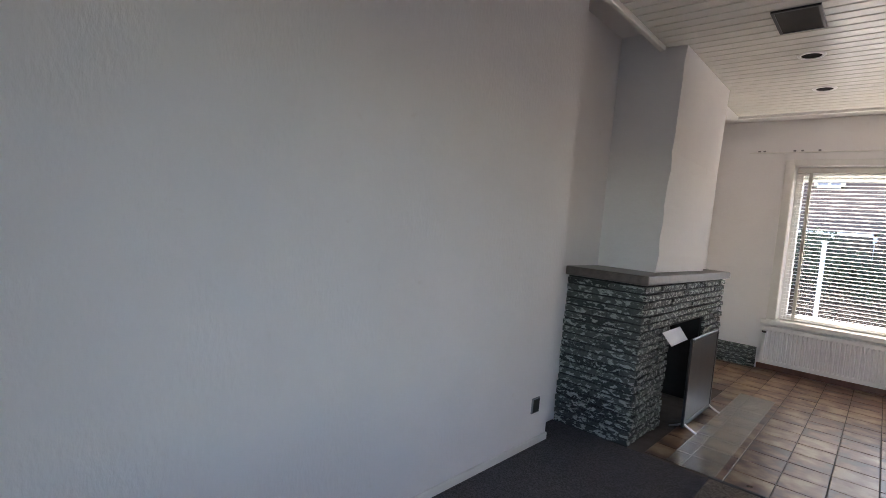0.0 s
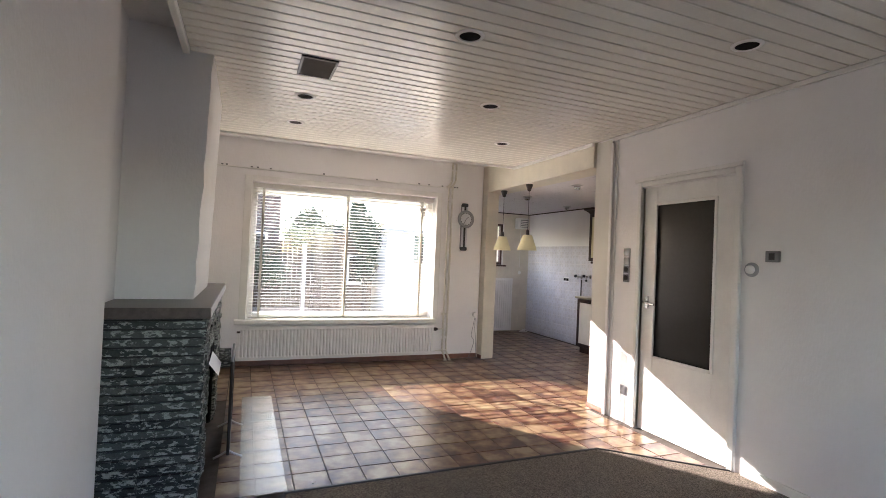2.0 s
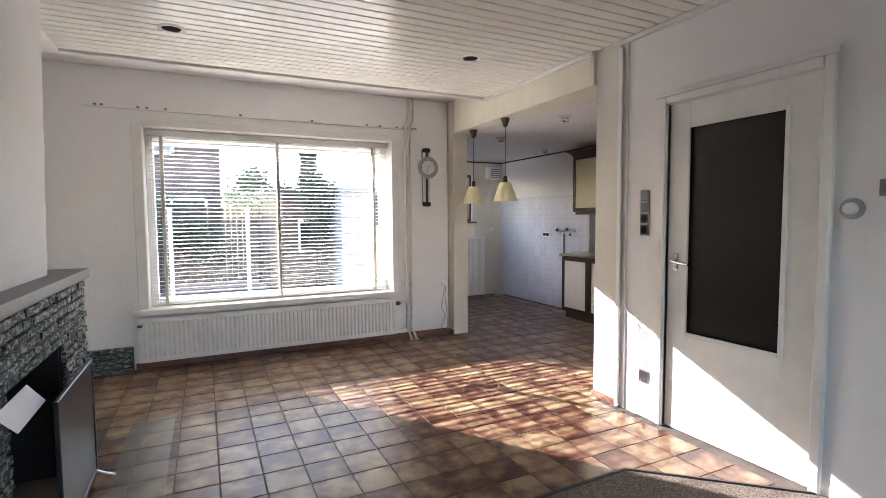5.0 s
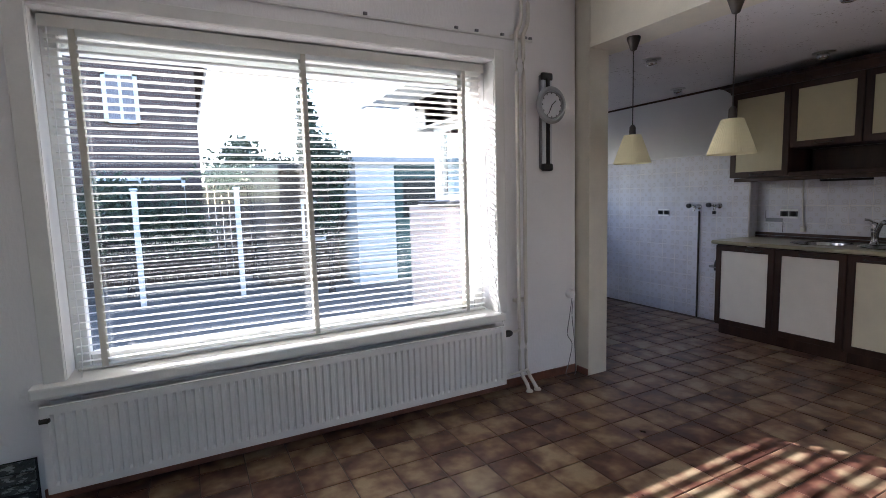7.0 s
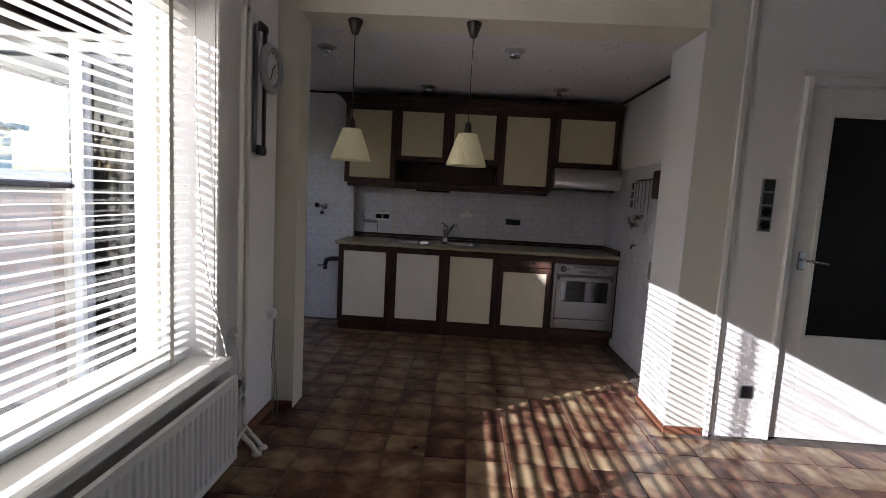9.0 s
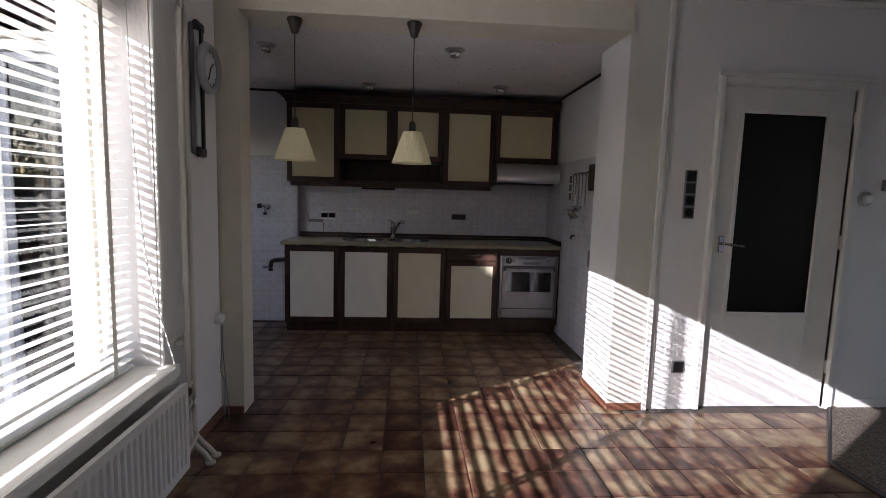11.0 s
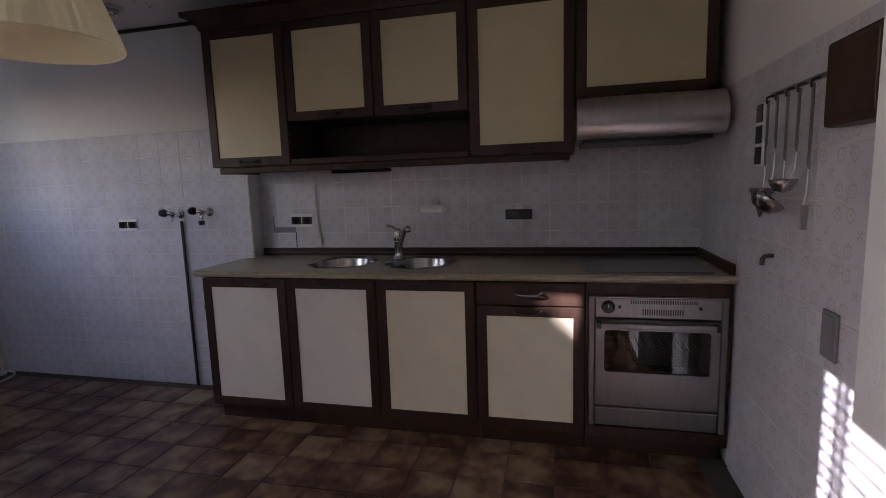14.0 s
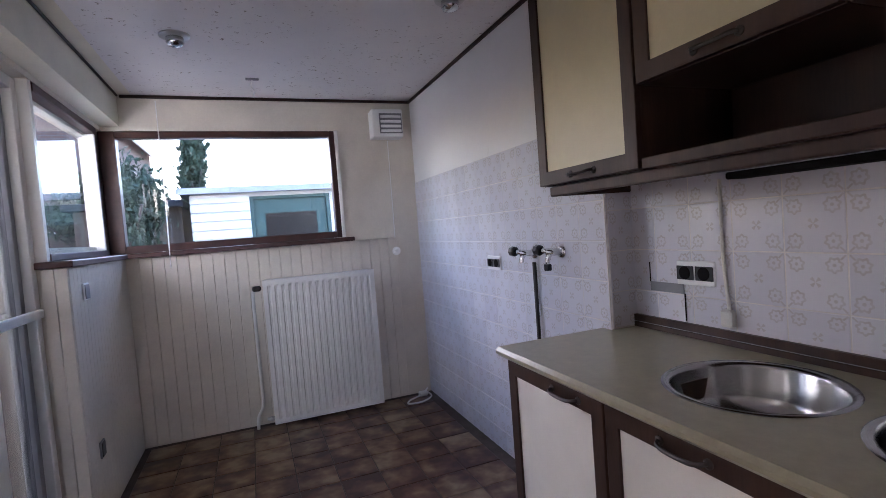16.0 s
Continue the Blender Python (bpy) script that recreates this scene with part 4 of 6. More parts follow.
def rounded_plate(x0, x1, y0, y1, z0, z1, hole, r):
    """A plate facing the room with one round-cornered window through it."""
    bm = bmesh.new()
    h0, h1, v0, v1 = hole
    ring = []
    for cy, cz, a0 in ((h1 - r, v1 - r, 0), (h0 + r, v1 - r, 90), (h0 + r, v0 + r, 180), (h1 - r, v0 + r, 270)):
        for k in range(5):
            a = radians(a0 + 22.5 * k)
            ring.append((cy + r * math.cos(a), cz + r * math.sin(a)))
    corners = ((y1, z1), (y0, z1), (y0, z0), (y1, z0))
    layers = []
    for x in (x0, x1):
        layers.append(([bm.verts.new((x, *p)) for p in corners], [bm.verts.new((x, *p)) for p in ring]))
    for out, inn in layers:
        for q in range(4):
            for k in range(4):
                bm.faces.new((out[q], inn[q * 5 + k], inn[q * 5 + k + 1]))
            bm.faces.new((out[q], inn[q * 5 + 4], inn[(q * 5 + 5) % 20], out[(q + 1) % 4]))
    (oa, ia), (ob, ib) = layers
    for a, b in ((oa, ob), (ia, ib)):
        for k in range(len(a)):
            j = (k + 1) % len(a)
            bm.faces.new((a[k], a[j], b[j], b[k]))
    return bm


oven = thing("oven", 4.5, OM, 0.165, "built-in stainless steel oven with dark glass door", "oven")
part("body", boxes((4.60, 4.89, OY + 0.012, OX - 0.012, 0.168, 0.79), (4.38, 4.60, OY + 0.012, OY + 0.05, 0.168, 0.79), (4.38, 4.60, OX - 0.05, OX - 0.012, 0.168, 0.79), (4.38, 4.60, OY + 0.05, OX - 0.05, 0.168, 0.38), (4.38, 4.60, OY + 0.05, OX - 0.05, 0.68, 0.79)), BLACK, oven)
part("side_strip", box(4.346, 4.379, OY, OY + 0.026, 0.166, 0.795, 0.003), OVENSTEEL, oven)
part("side_strip", box(4.346, 4.379, OX - 0.026, OX, 0.166, 0.795, 0.003), OVENSTEEL, oven)
part("top_lip", box(4.336, 4.379, OY + 0.001, OX - 0.001, 0.7955, 0.7995, 0.001), STEEL, oven)
cp = part("control_panel", box(4.343, 4.379, OY + 0.028, OX - 0.028, 0.700, 0.794, 0.004), OVENSTEEL, oven)
knob = part("knob", lathe([(0.030, 0.0), (0.030, -0.006), (0.024, -0.010), (0.021, -0.024), (0.0001, -0.026)], 4.343, OX - 0.085, 0.752, "x", 24), BLACK, cp)
part("pointer", box(4.3155, 4.3175, OX - 0.087, OX - 0.083, 0.752, 0.768), STEEL, knob)
for yy in (OX - 0.135, OY + 0.115):
    part("lamp_button", lathe([(0.008, 0.0), (0.007, -0.008), (0.0001, -0.009)], 4.343, yy, 0.752, "x", 12), BLACK, cp)
sl = bmesh.new()
for k in range(29):
    box(4.3412, 4.3435, OY + 0.128 + k * 0.0098, OY + 0.1335 + k * 0.0098, 0.768, 0.784, 0, sl)
for k in range(18):
    box(4.3412, 4.3435, OY + 0.185 + k * 0.0098, OY + 0.1905 + k * 0.0098, 0.717, 0.744, 0, sl)
part("vent_slots", sl, BLACK, cp)
od = part("oven_door", rounded_plate(4.346, 4.379, OY + 0.030, OX - 0.030, 0.272, 0.690, (OY + 0.066, OX - 0.070, 0.437, 0.640), 0.014), OVENSTEEL, oven)
part("pane", box(4.358, 4.363, OY + 0.058, OX - 0.062, 0.430, 0.648), SMOKED, od, "dark oven glass")
for k in range(7):
    part("shelf_runner", tube([(4.40, OX - 0.058, 0.450 + k * 0.028), (4.40, OX - 0.115, 0.450 + k * 0.028)], 0.002, 5), STEEL, oven)
part("rack", boxes(*[(4.40, 4.58, OY + 0.10 + k * 0.036, OY + 0.1025 + k * 0.036, 0.534, 0.5365) for k in range(11)]), STEEL, oven, "wire oven rack")
hd = part("handle", box(4.312, 4.326, OY + 0.052, OX - 0.052, 0.655, 0.682, 0.006, seg=2), OVENSTEEL, od)
for yy in (OY + 0.036, OX - 0.056):
    part("bracket", box(4.316, 4.3465, yy, yy + 0.020, 0.652, 0.684, 0.004), BLACK, hd)
lowp = part("lower_panel", box(4.350, 4.379, OY + 0.030, OX - 0.030, 0.170, 0.262, 0.003), OVENSTEEL, oven)
part("top_fold", box(4.344, 4.351, OY + 0.030, OX - 0.030, 0.256, 0.263, 0.002), STEEL, lowp)


def worktop():
    """Continuous top with rounded nose, cut out round the two bowls."""
    bm = bmesh.new()
    x0, x1, y0, y1 = 4.325, 4.948, 4.224, 6.972
    pts = [(x0 + 0.012, 0.866), (x0, 0.878), (x0, 0.888), (x0 + 0.010, 0.900)]
    a = [bm.verts.new((x, y0, z)) for x, z in pts]
    b = [bm.verts.new((x, y1, z)) for x, z in pts]
    for k in range(3):
        bm.faces.new((a[k], a[k + 1], b[k + 1], b[k]))
    ua, ub = bm.verts.new((x1, y0, 0.866)), bm.verts.new((x1, y1, 0.866))
    ta, tb = bm.verts.new((x1, y0, 0.900)), bm.verts.new((x1, y1, 0.900))
    bm.faces.new((ub, tb, ta, ua))
    bm.faces.new((a[0], a[1], a[2], a[3], ta, ua))
    bm.faces.new((b[0], b[1], b[2], b[3], tb, ub))
    outer = [a[3], ta, tb, b[3]]
    edges = [bm.edges.get((outer[k], outer[(k + 1) % 4])) or bm.edges.new((outer[k], outer[(k + 1) % 4])) for k in range(4)]
    for cx, cy, r in BOWLS:
        ring = [bm.verts.new((cx + r * math.cos(2 * math.pi * k / 40), cy + r * math.sin(2 * math.pi * k / 40), 0.900)) for k in range(40)]
        edges += [bm.edges.new((ring[k], ring[(k + 1) % 40])) for k in range(40)]
    bmesh.ops.triangle_fill(bm, use_beauty=True, use_dissolve=False, edges=edges)
    inside = [f for f in bm.faces if any((f.calc_center_median() - Vector((cx, cy, 0.9))).length < r * 0.985 for cx, cy, r in BOWLS) and len(f.verts) == 3]
    bmesh.ops.delete(bm, geom=inside, context="FACES_ONLY")
    return bm


BOWLS = ((4.665, 6.225, 0.196), (4.675, 5.755, 0.196))
tagged(part("worktop", worktop(), COUNTER), "olive-beige laminate kitchen worktop with rounded front edge", "worktop")
for cx, cy, r in BOWLS:
    sk = thing("sink_bowl", cx, cy, 0.74, "round stainless steel sink bowl set in the worktop", "sink", "sink bowls")
    prof = [(0.0001, -0.150), (0.03, -0.151), (0.12, -0.146), (r - 0.035, -0.128), (r - 0.014, -0.09), (r - 0.008, -0.01), (r - 0.002, 0.002), (r + 0.014, 0.004), (r + 0.018, 0.0005)]
    bm = bmesh.new()
    rings = []
    for rr, h in prof:
        rings.append([bm.verts.new((cx + rr * math.cos(2 * math.pi * k / 40), cy + rr * math.sin(2 * math.pi * k / 40), 0.9 + h)) for k in range(40)])
    for a, b in zip(rings, rings[1:]):
        for k in range(40):
            bm.faces.new((a[k], a[(k + 1) % 40], b[(k + 1) % 40], b[k]))
    part("bowl", bm, BOWLSTEEL, sk, smooth=True)
    part("drain", lathe([(0.03, 0), (0.03, 0.003), (0.0001, 0.004)], cx, cy, 0.7500, "z", 16), PEWTER, sk)
ups = thing("upstand", 4.94, 5.6, 0.9, "dark wooden strip with a pale groove along the worktop's back", "upstand")
for name, x, (z0, z1), mat in (("lower_strip", 0.0, (0.9005, 0.921), WOOD), ("groove_line", 0.004, (0.921, 0.924), CLOCKRIM), ("upper_strip", 0.0, (0.924, 0.950), WOOD)):
    part(name, box(4.925 + x, 4.9425, 4.247, 6.918, z0, z1, 0.0 if x else 0.002), mat, ups)
part("end_strip", box(4.36, 4.9425, 4.229, 4.246, 0.9005, 0.95, 0.003), WOOD, ups)
part("corner_block", box(4.83, 4.9425, 6.9205, 6.94, 0.9005, 0.955, 0.003), WOOD, ups)
tagged(part("hob_cover", box(4.40, 4.90, 4.30, 4.86, 0.9008, 0.906, 0.002), HOBCOVER), "flat grey cover plate over the hob recess", "cover plate")

tap = thing("mixer_tap", 4.81, 5.92, 0.9, "chrome single-lever kitchen mixer tap", "tap")
body = part("body", lathe([(0.036, 0.0), (0.036, 0.006), (0.027, 0.012), (0.025, 0.035), (0.025, 0.105), (0.029, 0.112), (0.030, 0.150), (0.026, 0.172), (0.016, 0.182), (0.0001, 0.184)], 4.81, 5.92, 0.9, "z", 24), CHROME, tap, smooth=True)
part("collar", lathe([(0.0255, 0.0), (0.0305, 0.002), (0.0305, 0.006), (0.0255, 0.008)], 4.81, 5.92, 1.003, "z", 24), CHROME, body)
part("spout", tube(curve([(4.805, 5.912, 0.955), (4.785, 5.895, 1.005), (4.755, 5.868, 1.055), (4.725, 5.842, 1.088), (4.700, 5.822, 1.092), (4.690, 5.814, 1.075)]), 0.015, 12), CHROME, tap, smooth=True)
part("lever", tube(curve([(4.806, 5.925, 1.075), (4.780, 5.945, 1.098), (4.750, 5.965, 1.104)]), 0.009, 10), CHROME, tap, smooth=True)

# wall cabinets
XU = 4.556
def wall_unit(y0, y1, z0, label, shelf=False):
    ob = thing("wall_cabinet", 4.78, (y0 + y1) / 2, z0, label, "cabinet", "kitchen wall cabinets")
    part("carcass", box(XU + 0.022, 4.948, y0 + 0.002, y1 - 0.002, z0 + 0.002, 2.243), WOOD, ob)
    d = door_front(ob, y0 + 0.004, y1 - 0.004, z0 + 0.004, 2.240, XU, YELLOWED)
    pull(d, (y0 + y1) / 2, z0 + 0.028, XU, 0.12)
    return ob


wall_unit(6.452, 6.966, 1.473, "tall dark wooden wall cabinet with cream panel door")
wall_unit(5.937, 6.452, 1.706, "short dark wooden wall cabinet with cream panel door")
wall_unit(5.425, 5.937, 1.706, "short dark wooden wall cabinet with cream panel door")
wall_unit(4.901, 5.425, 1.473, "tall dark wooden wall cabinet with cream panel door")
wall_unit(4.272, 4.901, 1.722, "short dark wooden wall cabinet above the extractor hood")
shelf = thing("open_shelf", 4.78, 5.9, 1.49, "dark open shelf niche under the short wall cabinets", "shelf")
part("board", box(XU + 0.03, 4.948, 5.427, 6.450, 1.476, 1.496), WOOD, shelf)
part("back", box(4.93, 4.948, 5.427, 6.450, 1.497, 1.705), WOOD, shelf)
part("front_rail", box(XU + 0.004, XU + 0.028, 5.427, 6.450, 1.472, 1.506, 0.004), WOOD, shelf)
rail2 = thing("light_rail", XU + 0.03, 5.9, 1.47, "dark moulded rail under the wall cabinets", "light rail")
part("front_moulding", box(XU + 0.024, XU + 0.05, 4.925, 6.935, 1.436, 1.4715, 0.006, seg=2), WOOD, rail2)
part("end_moulding", box(XU + 0.05, 4.945, 6.91, 6.934, 1.437, 1.4715, 0.004), WOOD, rail2)
part("end_moulding", box(XU + 0.05, 4.943, 4.926, 4.948, 1.437, 1.4715, 0.004), WOOD, rail2)


def crown():
    bm = bmesh.new()
    prof = [(XU + 0.02, 2.244), (XU - 0.002, 2.244), (XU - 0.006, 2.262), (XU - 0.045, 2.298), (XU - 0.068, 2.306), (XU - 0.068, 2.332), (4.945, 2.332), (4.945, 2.244)]
    a = [bm.verts.new((x, 4.26, z)) for x, z in prof]
    b = [bm.verts.new((x, 6.97 + max(0, (XU - x)), z)) for x, z in prof]
    for k in range(len(prof)):
        j = (k + 1) % len(prof)
        bm.faces.new((a[k], a[j], b[j], b[k]))
    bm.faces.new(a)
    bm.faces.new(b)
    return bm


tagged(part("cornice", crown(), WOOD), "dark moulded wooden cornice on top of the wall cabinets", "cornice")
tagged(part("strip_light", box(4.62, 4.69, 5.90, 6.24, 1.418, 1.4355, 0.004), MATTBLACK), "slim dark light fitting under the wall cabinets", "strip light")
sp = thing("pipe_stub", 4.8, 4.78, 2.33, "short white pipe stub on top of the cabinets", "pipe")
part("pipe", lathe([(0.05, 0.0), (0.05, 0.064)], 4.80, 4.80, 2.333, "z", 16), PLASTIC, sp)


def hood():
    ob = thing("extractor_hood", 4.7, 4.58, 1.5, "stainless steel extractor hood with sloping front", "extractor hood")
    bm = bmesh.new()
    prof = [(4.575, 1.720), (4.505, 1.718), (4.462, 1.706), (4.425, 1.672), (4.405, 1.632), (4.402, 1.595), (4.412, 1.552), (4.440, 1.522), (4.94, 1.522), (4.94, 1.720)]
    front = [[bm.verts.new((x, y, z)) for x, z in prof[:8]] for y in (4.265, 4.895)]
    for k in range(7):
        bm.faces.new((front[0][k], front[0][k + 1], front[1][k + 1], front[1][k])).smooth = True
    shell = [[bm.verts.new((x, y, z)) for x, z in prof] for y in (4.265, 4.895)]
    for k in (7, 8, 9):
        j = (k + 1) % len(prof)
        bm.faces.new((shell[0][k], shell[0][j], shell[1][j], shell[1][k]))
    for side in shell:
        bm.faces.new([bm.verts.new(v.co) for v in side])
    part("canopy", bm, STEEL, ob)
    part("filter", box(4.47, 4.92, 4.31, 4.87, 1.505, 1.521), BLACK, ob)
    part("lamp_lens", box(4.50, 4.60, 4.50, 4.66, 1.498, 1.5045, 0.003), GREY, ob)
    sl = bmesh.new()
    for k in range(4):
        for j in range(7):
            y = 4.36 + k * 0.125 + j * 0.012
            sl2 = [(4.498, 1.7175), (4.470, 1.7095)]
            vs = [sl.verts.new((x - 0.001, yy, z + 0.001)) for (x, z) in sl2 for yy in (y, y + 0.006)]
            sl.faces.new((vs[0], vs[1], vs[3], vs[2]))
    part("vent_slots", sl, BLACK, ob)


hood()


def pendant(x, y):
    ob = thing("pendant_lamp", x, y, HK, "pendant lamp with pleated cream cone shade, unlit", "lamp", "kitchen pendant lamps")
    part("ceiling_cup", lathe([(0.042, 0.0), (0.045, -0.012), (0.02, -0.085), (0.006, -0.092)], x, y, HK, "z", 20), PEWTER, ob, smooth=True)
    part("cord", tube([(x, y, HK - 0.09), (x, y, 1.825)], 0.0035, 6), CABLE, ob)
    part("lamp_holder", lathe([(0.01, 0.055), (0.02, 0.04), (0.022, 0.0), (0.028, -0.02), (0.028, -0.028)], x, y, 1.77, "z", 14), PEWTER, ob, smooth=True)
    bm = bmesh.new()
    n = 96
    rows = []
    for zz, r in ((1.757, 0.054), (1.67, 0.086), (1.583, 0.116), (1.567, 0.1205)):
        rows.append([bm.verts.new((x + (r + (0.0018 if k % 2 else 0)) * math.cos(2 * math.pi * k / n), y + (r + (0.0018 if k % 2 else 0)) * math.sin(2 * math.pi * k / n), zz)) for k in range(n)])
    for zz, r in ((1.567, 0.117), (1.757, 0.051)):
        rows.append([bm.verts.new((x + r * math.cos(2 * math.pi * k / n), y + r * math.sin(2 * math.pi * k / n), zz)) for k in range(n)])
    for a, b in zip(rows, rows[1:] + rows[:1]):
        for k in range(n):
            bm.faces.new((a[k], a[(k + 1) % n], b[(k + 1) % n], b[k]))
    part("shade", bm, SHADE, ob)
    part("spider", boxes((x - 0.05, x + 0.05, y - 0.002, y + 0.002, 1.743, 1.747), (x - 0.002, x + 0.002, y - 0.05, y + 0.05, 1.747, 1.751)), PEWTER, ob)
    return ob


pend = pendant(2.675, 6.46)
copy_thing(pend, Matrix.Translation((2.64 * S, 5.75 * S, HK * S)))


def ceiling_spot(x, y):
    ob = thing("ceiling_spot", x, y, HK, "small round chrome ceiling spot", "spotlight", "kitchen ceiling spots")
    part("rose", lathe([(0.072, 0.0), (0.07, -0.008), (0.042, -0.012)], x, y, HK, "z", 24), STEEL, ob, smooth=True)
    part("reflector", lathe([(0.040, -0.012), (0.042, -0.036), (0.034, -0.05), (0.012, -0.056), (0.0001, -0.056)], x, y, HK, "z", 20), CHROME, ob, smooth=True)
    return ob


s0 = ceiling_spot(3.15, 5.46)
for x, y in ((3.26, 6.80), (4.38, 6.15), (4.265, 4.925), (4.47, 7.475), (3.26, 8.12)):
    copy_thing(s0, Matrix.Translation((x * S, y * S, HK * S)))
hook = thing("lamp_wire", 3.62, 8.76, HK, "loose lamp wire and bracket hanging from the ceiling", "wire")
part("bracket", box(3.58, 3.66, 8.75, 8.77, HK - 0.012, HK - 0.0005, 0.002), GREY, hook)
part("wire", tube(curve([(3.62, 8.76, HK - 0.01), (3.61, 8.76, HK - 0.05), (3.63, 8.755, HK - 0.08), (3.615, 8.76, HK - 0.12)]), 0.006, 6), PLASTIC, hook)

# kitchen windows and garden door
kw = thing("window_2", 3.4, 9.26, 1.3, "mahogany-framed kitchen window", "window", kind="structure")
part("window_frame", boxes((2.64, 2.735, 9.225, 9.31, 1.335, 2.16), (4.15, 4.19, 9.225, 9.31, 1.335, 2.16), (2.735, 4.15, 9.225, 9.31, 2.115, 2.16), (2.735, 4.15, 9.225, 9.31, 1.335, 1.385), bev=0.004), FRAMEWOOD, kw)
part("window_sill", box(2.64, 4.275, 9.17, 9.31, 1.302, 1.333, 0.004), FRAMEWOOD, kw)
part("reveal_trim", box(4.19, 4.215, 9.205, 9.22, 1.335, 2.16, 0.003), WHITE, kw)
p2 = part("pane", box(2.73, 4.155, 9.262, 9.268, 1.38, 2.12), GLASS, kw)
p2.visible_shadow = False
part("cord", tube(curve([(3.00, 9.20, 2.36), (3.00, 9.20, 1.7), (3.0, 9.16, 1.33), (3.0, 9.16, 1.22)]), 0.004, 5), PLASTIC, kw)
kw3 = thing("window_3", 2.6, 8.6, 1.3, "mahogany-framed side window of the kitchen", "window", kind="structure")
part("window_frame", boxes((2.60, 2.638, 9.12, 9.30, 1.335, 2.16), (2.60, 2.66, 8.135, 9.12, 2.115, 2.16), (2.60, 2.66, 8.135, 9.12, 1.335, 1.37), bev=0.004), FRAMEWOOD, kw3)
part("window_sill", box(2.50, 2.755, 8.075, 9.168, 1.302, 1.333, 0.004), FRAMEWOOD, kw3)
part("outer_frame", boxes((2.56, 2.655, 8.10, 8.133, 1.335, 2.16), (2.56, 2.598, 9.11, 9.22, 1.335, 2.16), (2.56, 2.598, 8.15, 9.11, 2.10, 2.16), (2.56, 2.598, 8.15, 9.11, 1.335, 1.40)), WHITE, kw3)
part("inner_bead", boxes((2.604, 2.65, 9.09, 9.119, 1.371, 2.114)), WHITE, kw3)
part("outer_sill", box(2.34, 2.499, 8.10, 9.25, 1.302, 1.33, 0.004), BEDDING, kw3)
p3 = part("pane", box(2.617, 2.623, 8.13, 9.125, 1.365, 2.12), GLASS, kw3)
p3.visible_shadow = False
gd = thing("door_2", 2.55, 7.72, 0.0, "white-framed garden door with one tall dimmed pane and a push rail", "door", kind="structure")
part("door_frame", boxes((2.50, 2.61, 7.381, 7.42, 0, 2.155), (2.50, 2.61, 8.045, 8.098, 0, 2.155), (2.50, 2.61, 7.42, 8.045, 2.10, 2.155), bev=0.004), WHITE, gd)
# Leaf takes grey so its backlit shade sits in the colour.
gl = part("door_leaf", boxes((2.53, 2.575, 7.424, 7.464, 0.01, 2.095), (2.53, 2.575, 8.001, 8.041, 0.01, 2.095), (2.53, 2.575, 7.464, 8.001, 0.01, 0.09), (2.53, 2.575, 7.464, 8.001, 2.045, 2.095), bev=0.003), GREY, gd, "white door leaf toned grey for its shaded side")
p4 = part("pane", box(2.549, 2.555, 7.46, 8.005, 0.085, 2.05), DOORGLASS, gl)
p4.visible_shadow = False
gh = part("push_rail", box(2.60, 2.625, 7.44, 8.09, 1.085, 1.125, 0.006, seg=2), WHITE, gl, "white push rail across the door")
for yy in (7.45, 8.01):
    part("bracket", box(2.575, 2.60, yy, yy + 0.02, 1.09, 1.12, 0.003), CHROME, gh)

# vertical boards under the windows
bn = thing("wall_boarding", 3.3, 9.2, 0.0, "cream painted vertical board panelling under the window", "panelling", kind="structure")
n = 25
for k in range(n):
    a = 2.73 + k * (4.62 - 2.73) / n
    part("board", box(a + 0.0008, a + (4.62 - 2.73) / n - 0.0005, 9.205, 9.2195, 0.0, 1.30, 0.0022), PALE, bn)
bw = thing("wall_boarding", 2.66, 8.7, 0.0, "cream painted vertical board panelling on the low side wall", "panelling", kind="structure")
for k in range(20):
    a = 8.102 + k * 0.055
    part("board", box(2.7155, 2.729, a + 0.0005, a + 0.0545, 0.0, 1.30, 0.002), PALE, bw)
for k in range(2):
    part("board", box(2.625 + k * 0.052, 2.675 + k * 0.052, 8.086, 8.0995, 0.0, 1.30, 0.0022), PALE, bw)
plate("wall_socket", 2.729, 8.30, 1.17, 0.085, 0.085, GREY, "white framed switch on the low side wall", "switch", 1, toward=1)
plate("wall_socket", 2.729, 8.29, 0.37, 0.07, 0.085, BLACK, "dark socket low on the side wall", "socket", 1, toward=1, plate_mat=GREY)

r2 = radiator("radiator", 3.57, 4.378, 9.065, 9.20, 0.03, 1.07, "tall ribbed white panel radiator under the kitchen window", 0.048)
part("valve", lathe([(0.012, -0.03), (0.02, -0.02), (0.02, 0.02), (0.008, 0.03)], 3.53, 9.11, 1.015, "x", 12), PEWTER, r2)
part("valve", lathe([(0.012, -0.03), (0.018, 0.0), (0.01, 0.03)], 3.55, 9.11, 0.065, "x", 12), STEEL, r2)
part("feed_pipe", tube(curve([(3.51, 9.12, 1.015), (3.50, 9.13, 0.9), (3.505, 9.14, 0.3), (3.50, 9.14, 0.16), (3.465, 9.13, 0.09), (3.455, 9.13, 0.0)]), 0.012, 8), WHITE, r2)
kv = thing("wall_vent", 4.64, 9.2, 2.1, "cream boxed ventilator with louvred front", "vent")
part("housing", box(4.468, 4.712, 9.085, 9.218, 2.083, 2.302, 0.014, seg=3), PLASTIC, kv)
part("grille_recess", box(4.523, 4.703, 9.0825, 9.0845, 2.113, 2.268), GREY, kv)
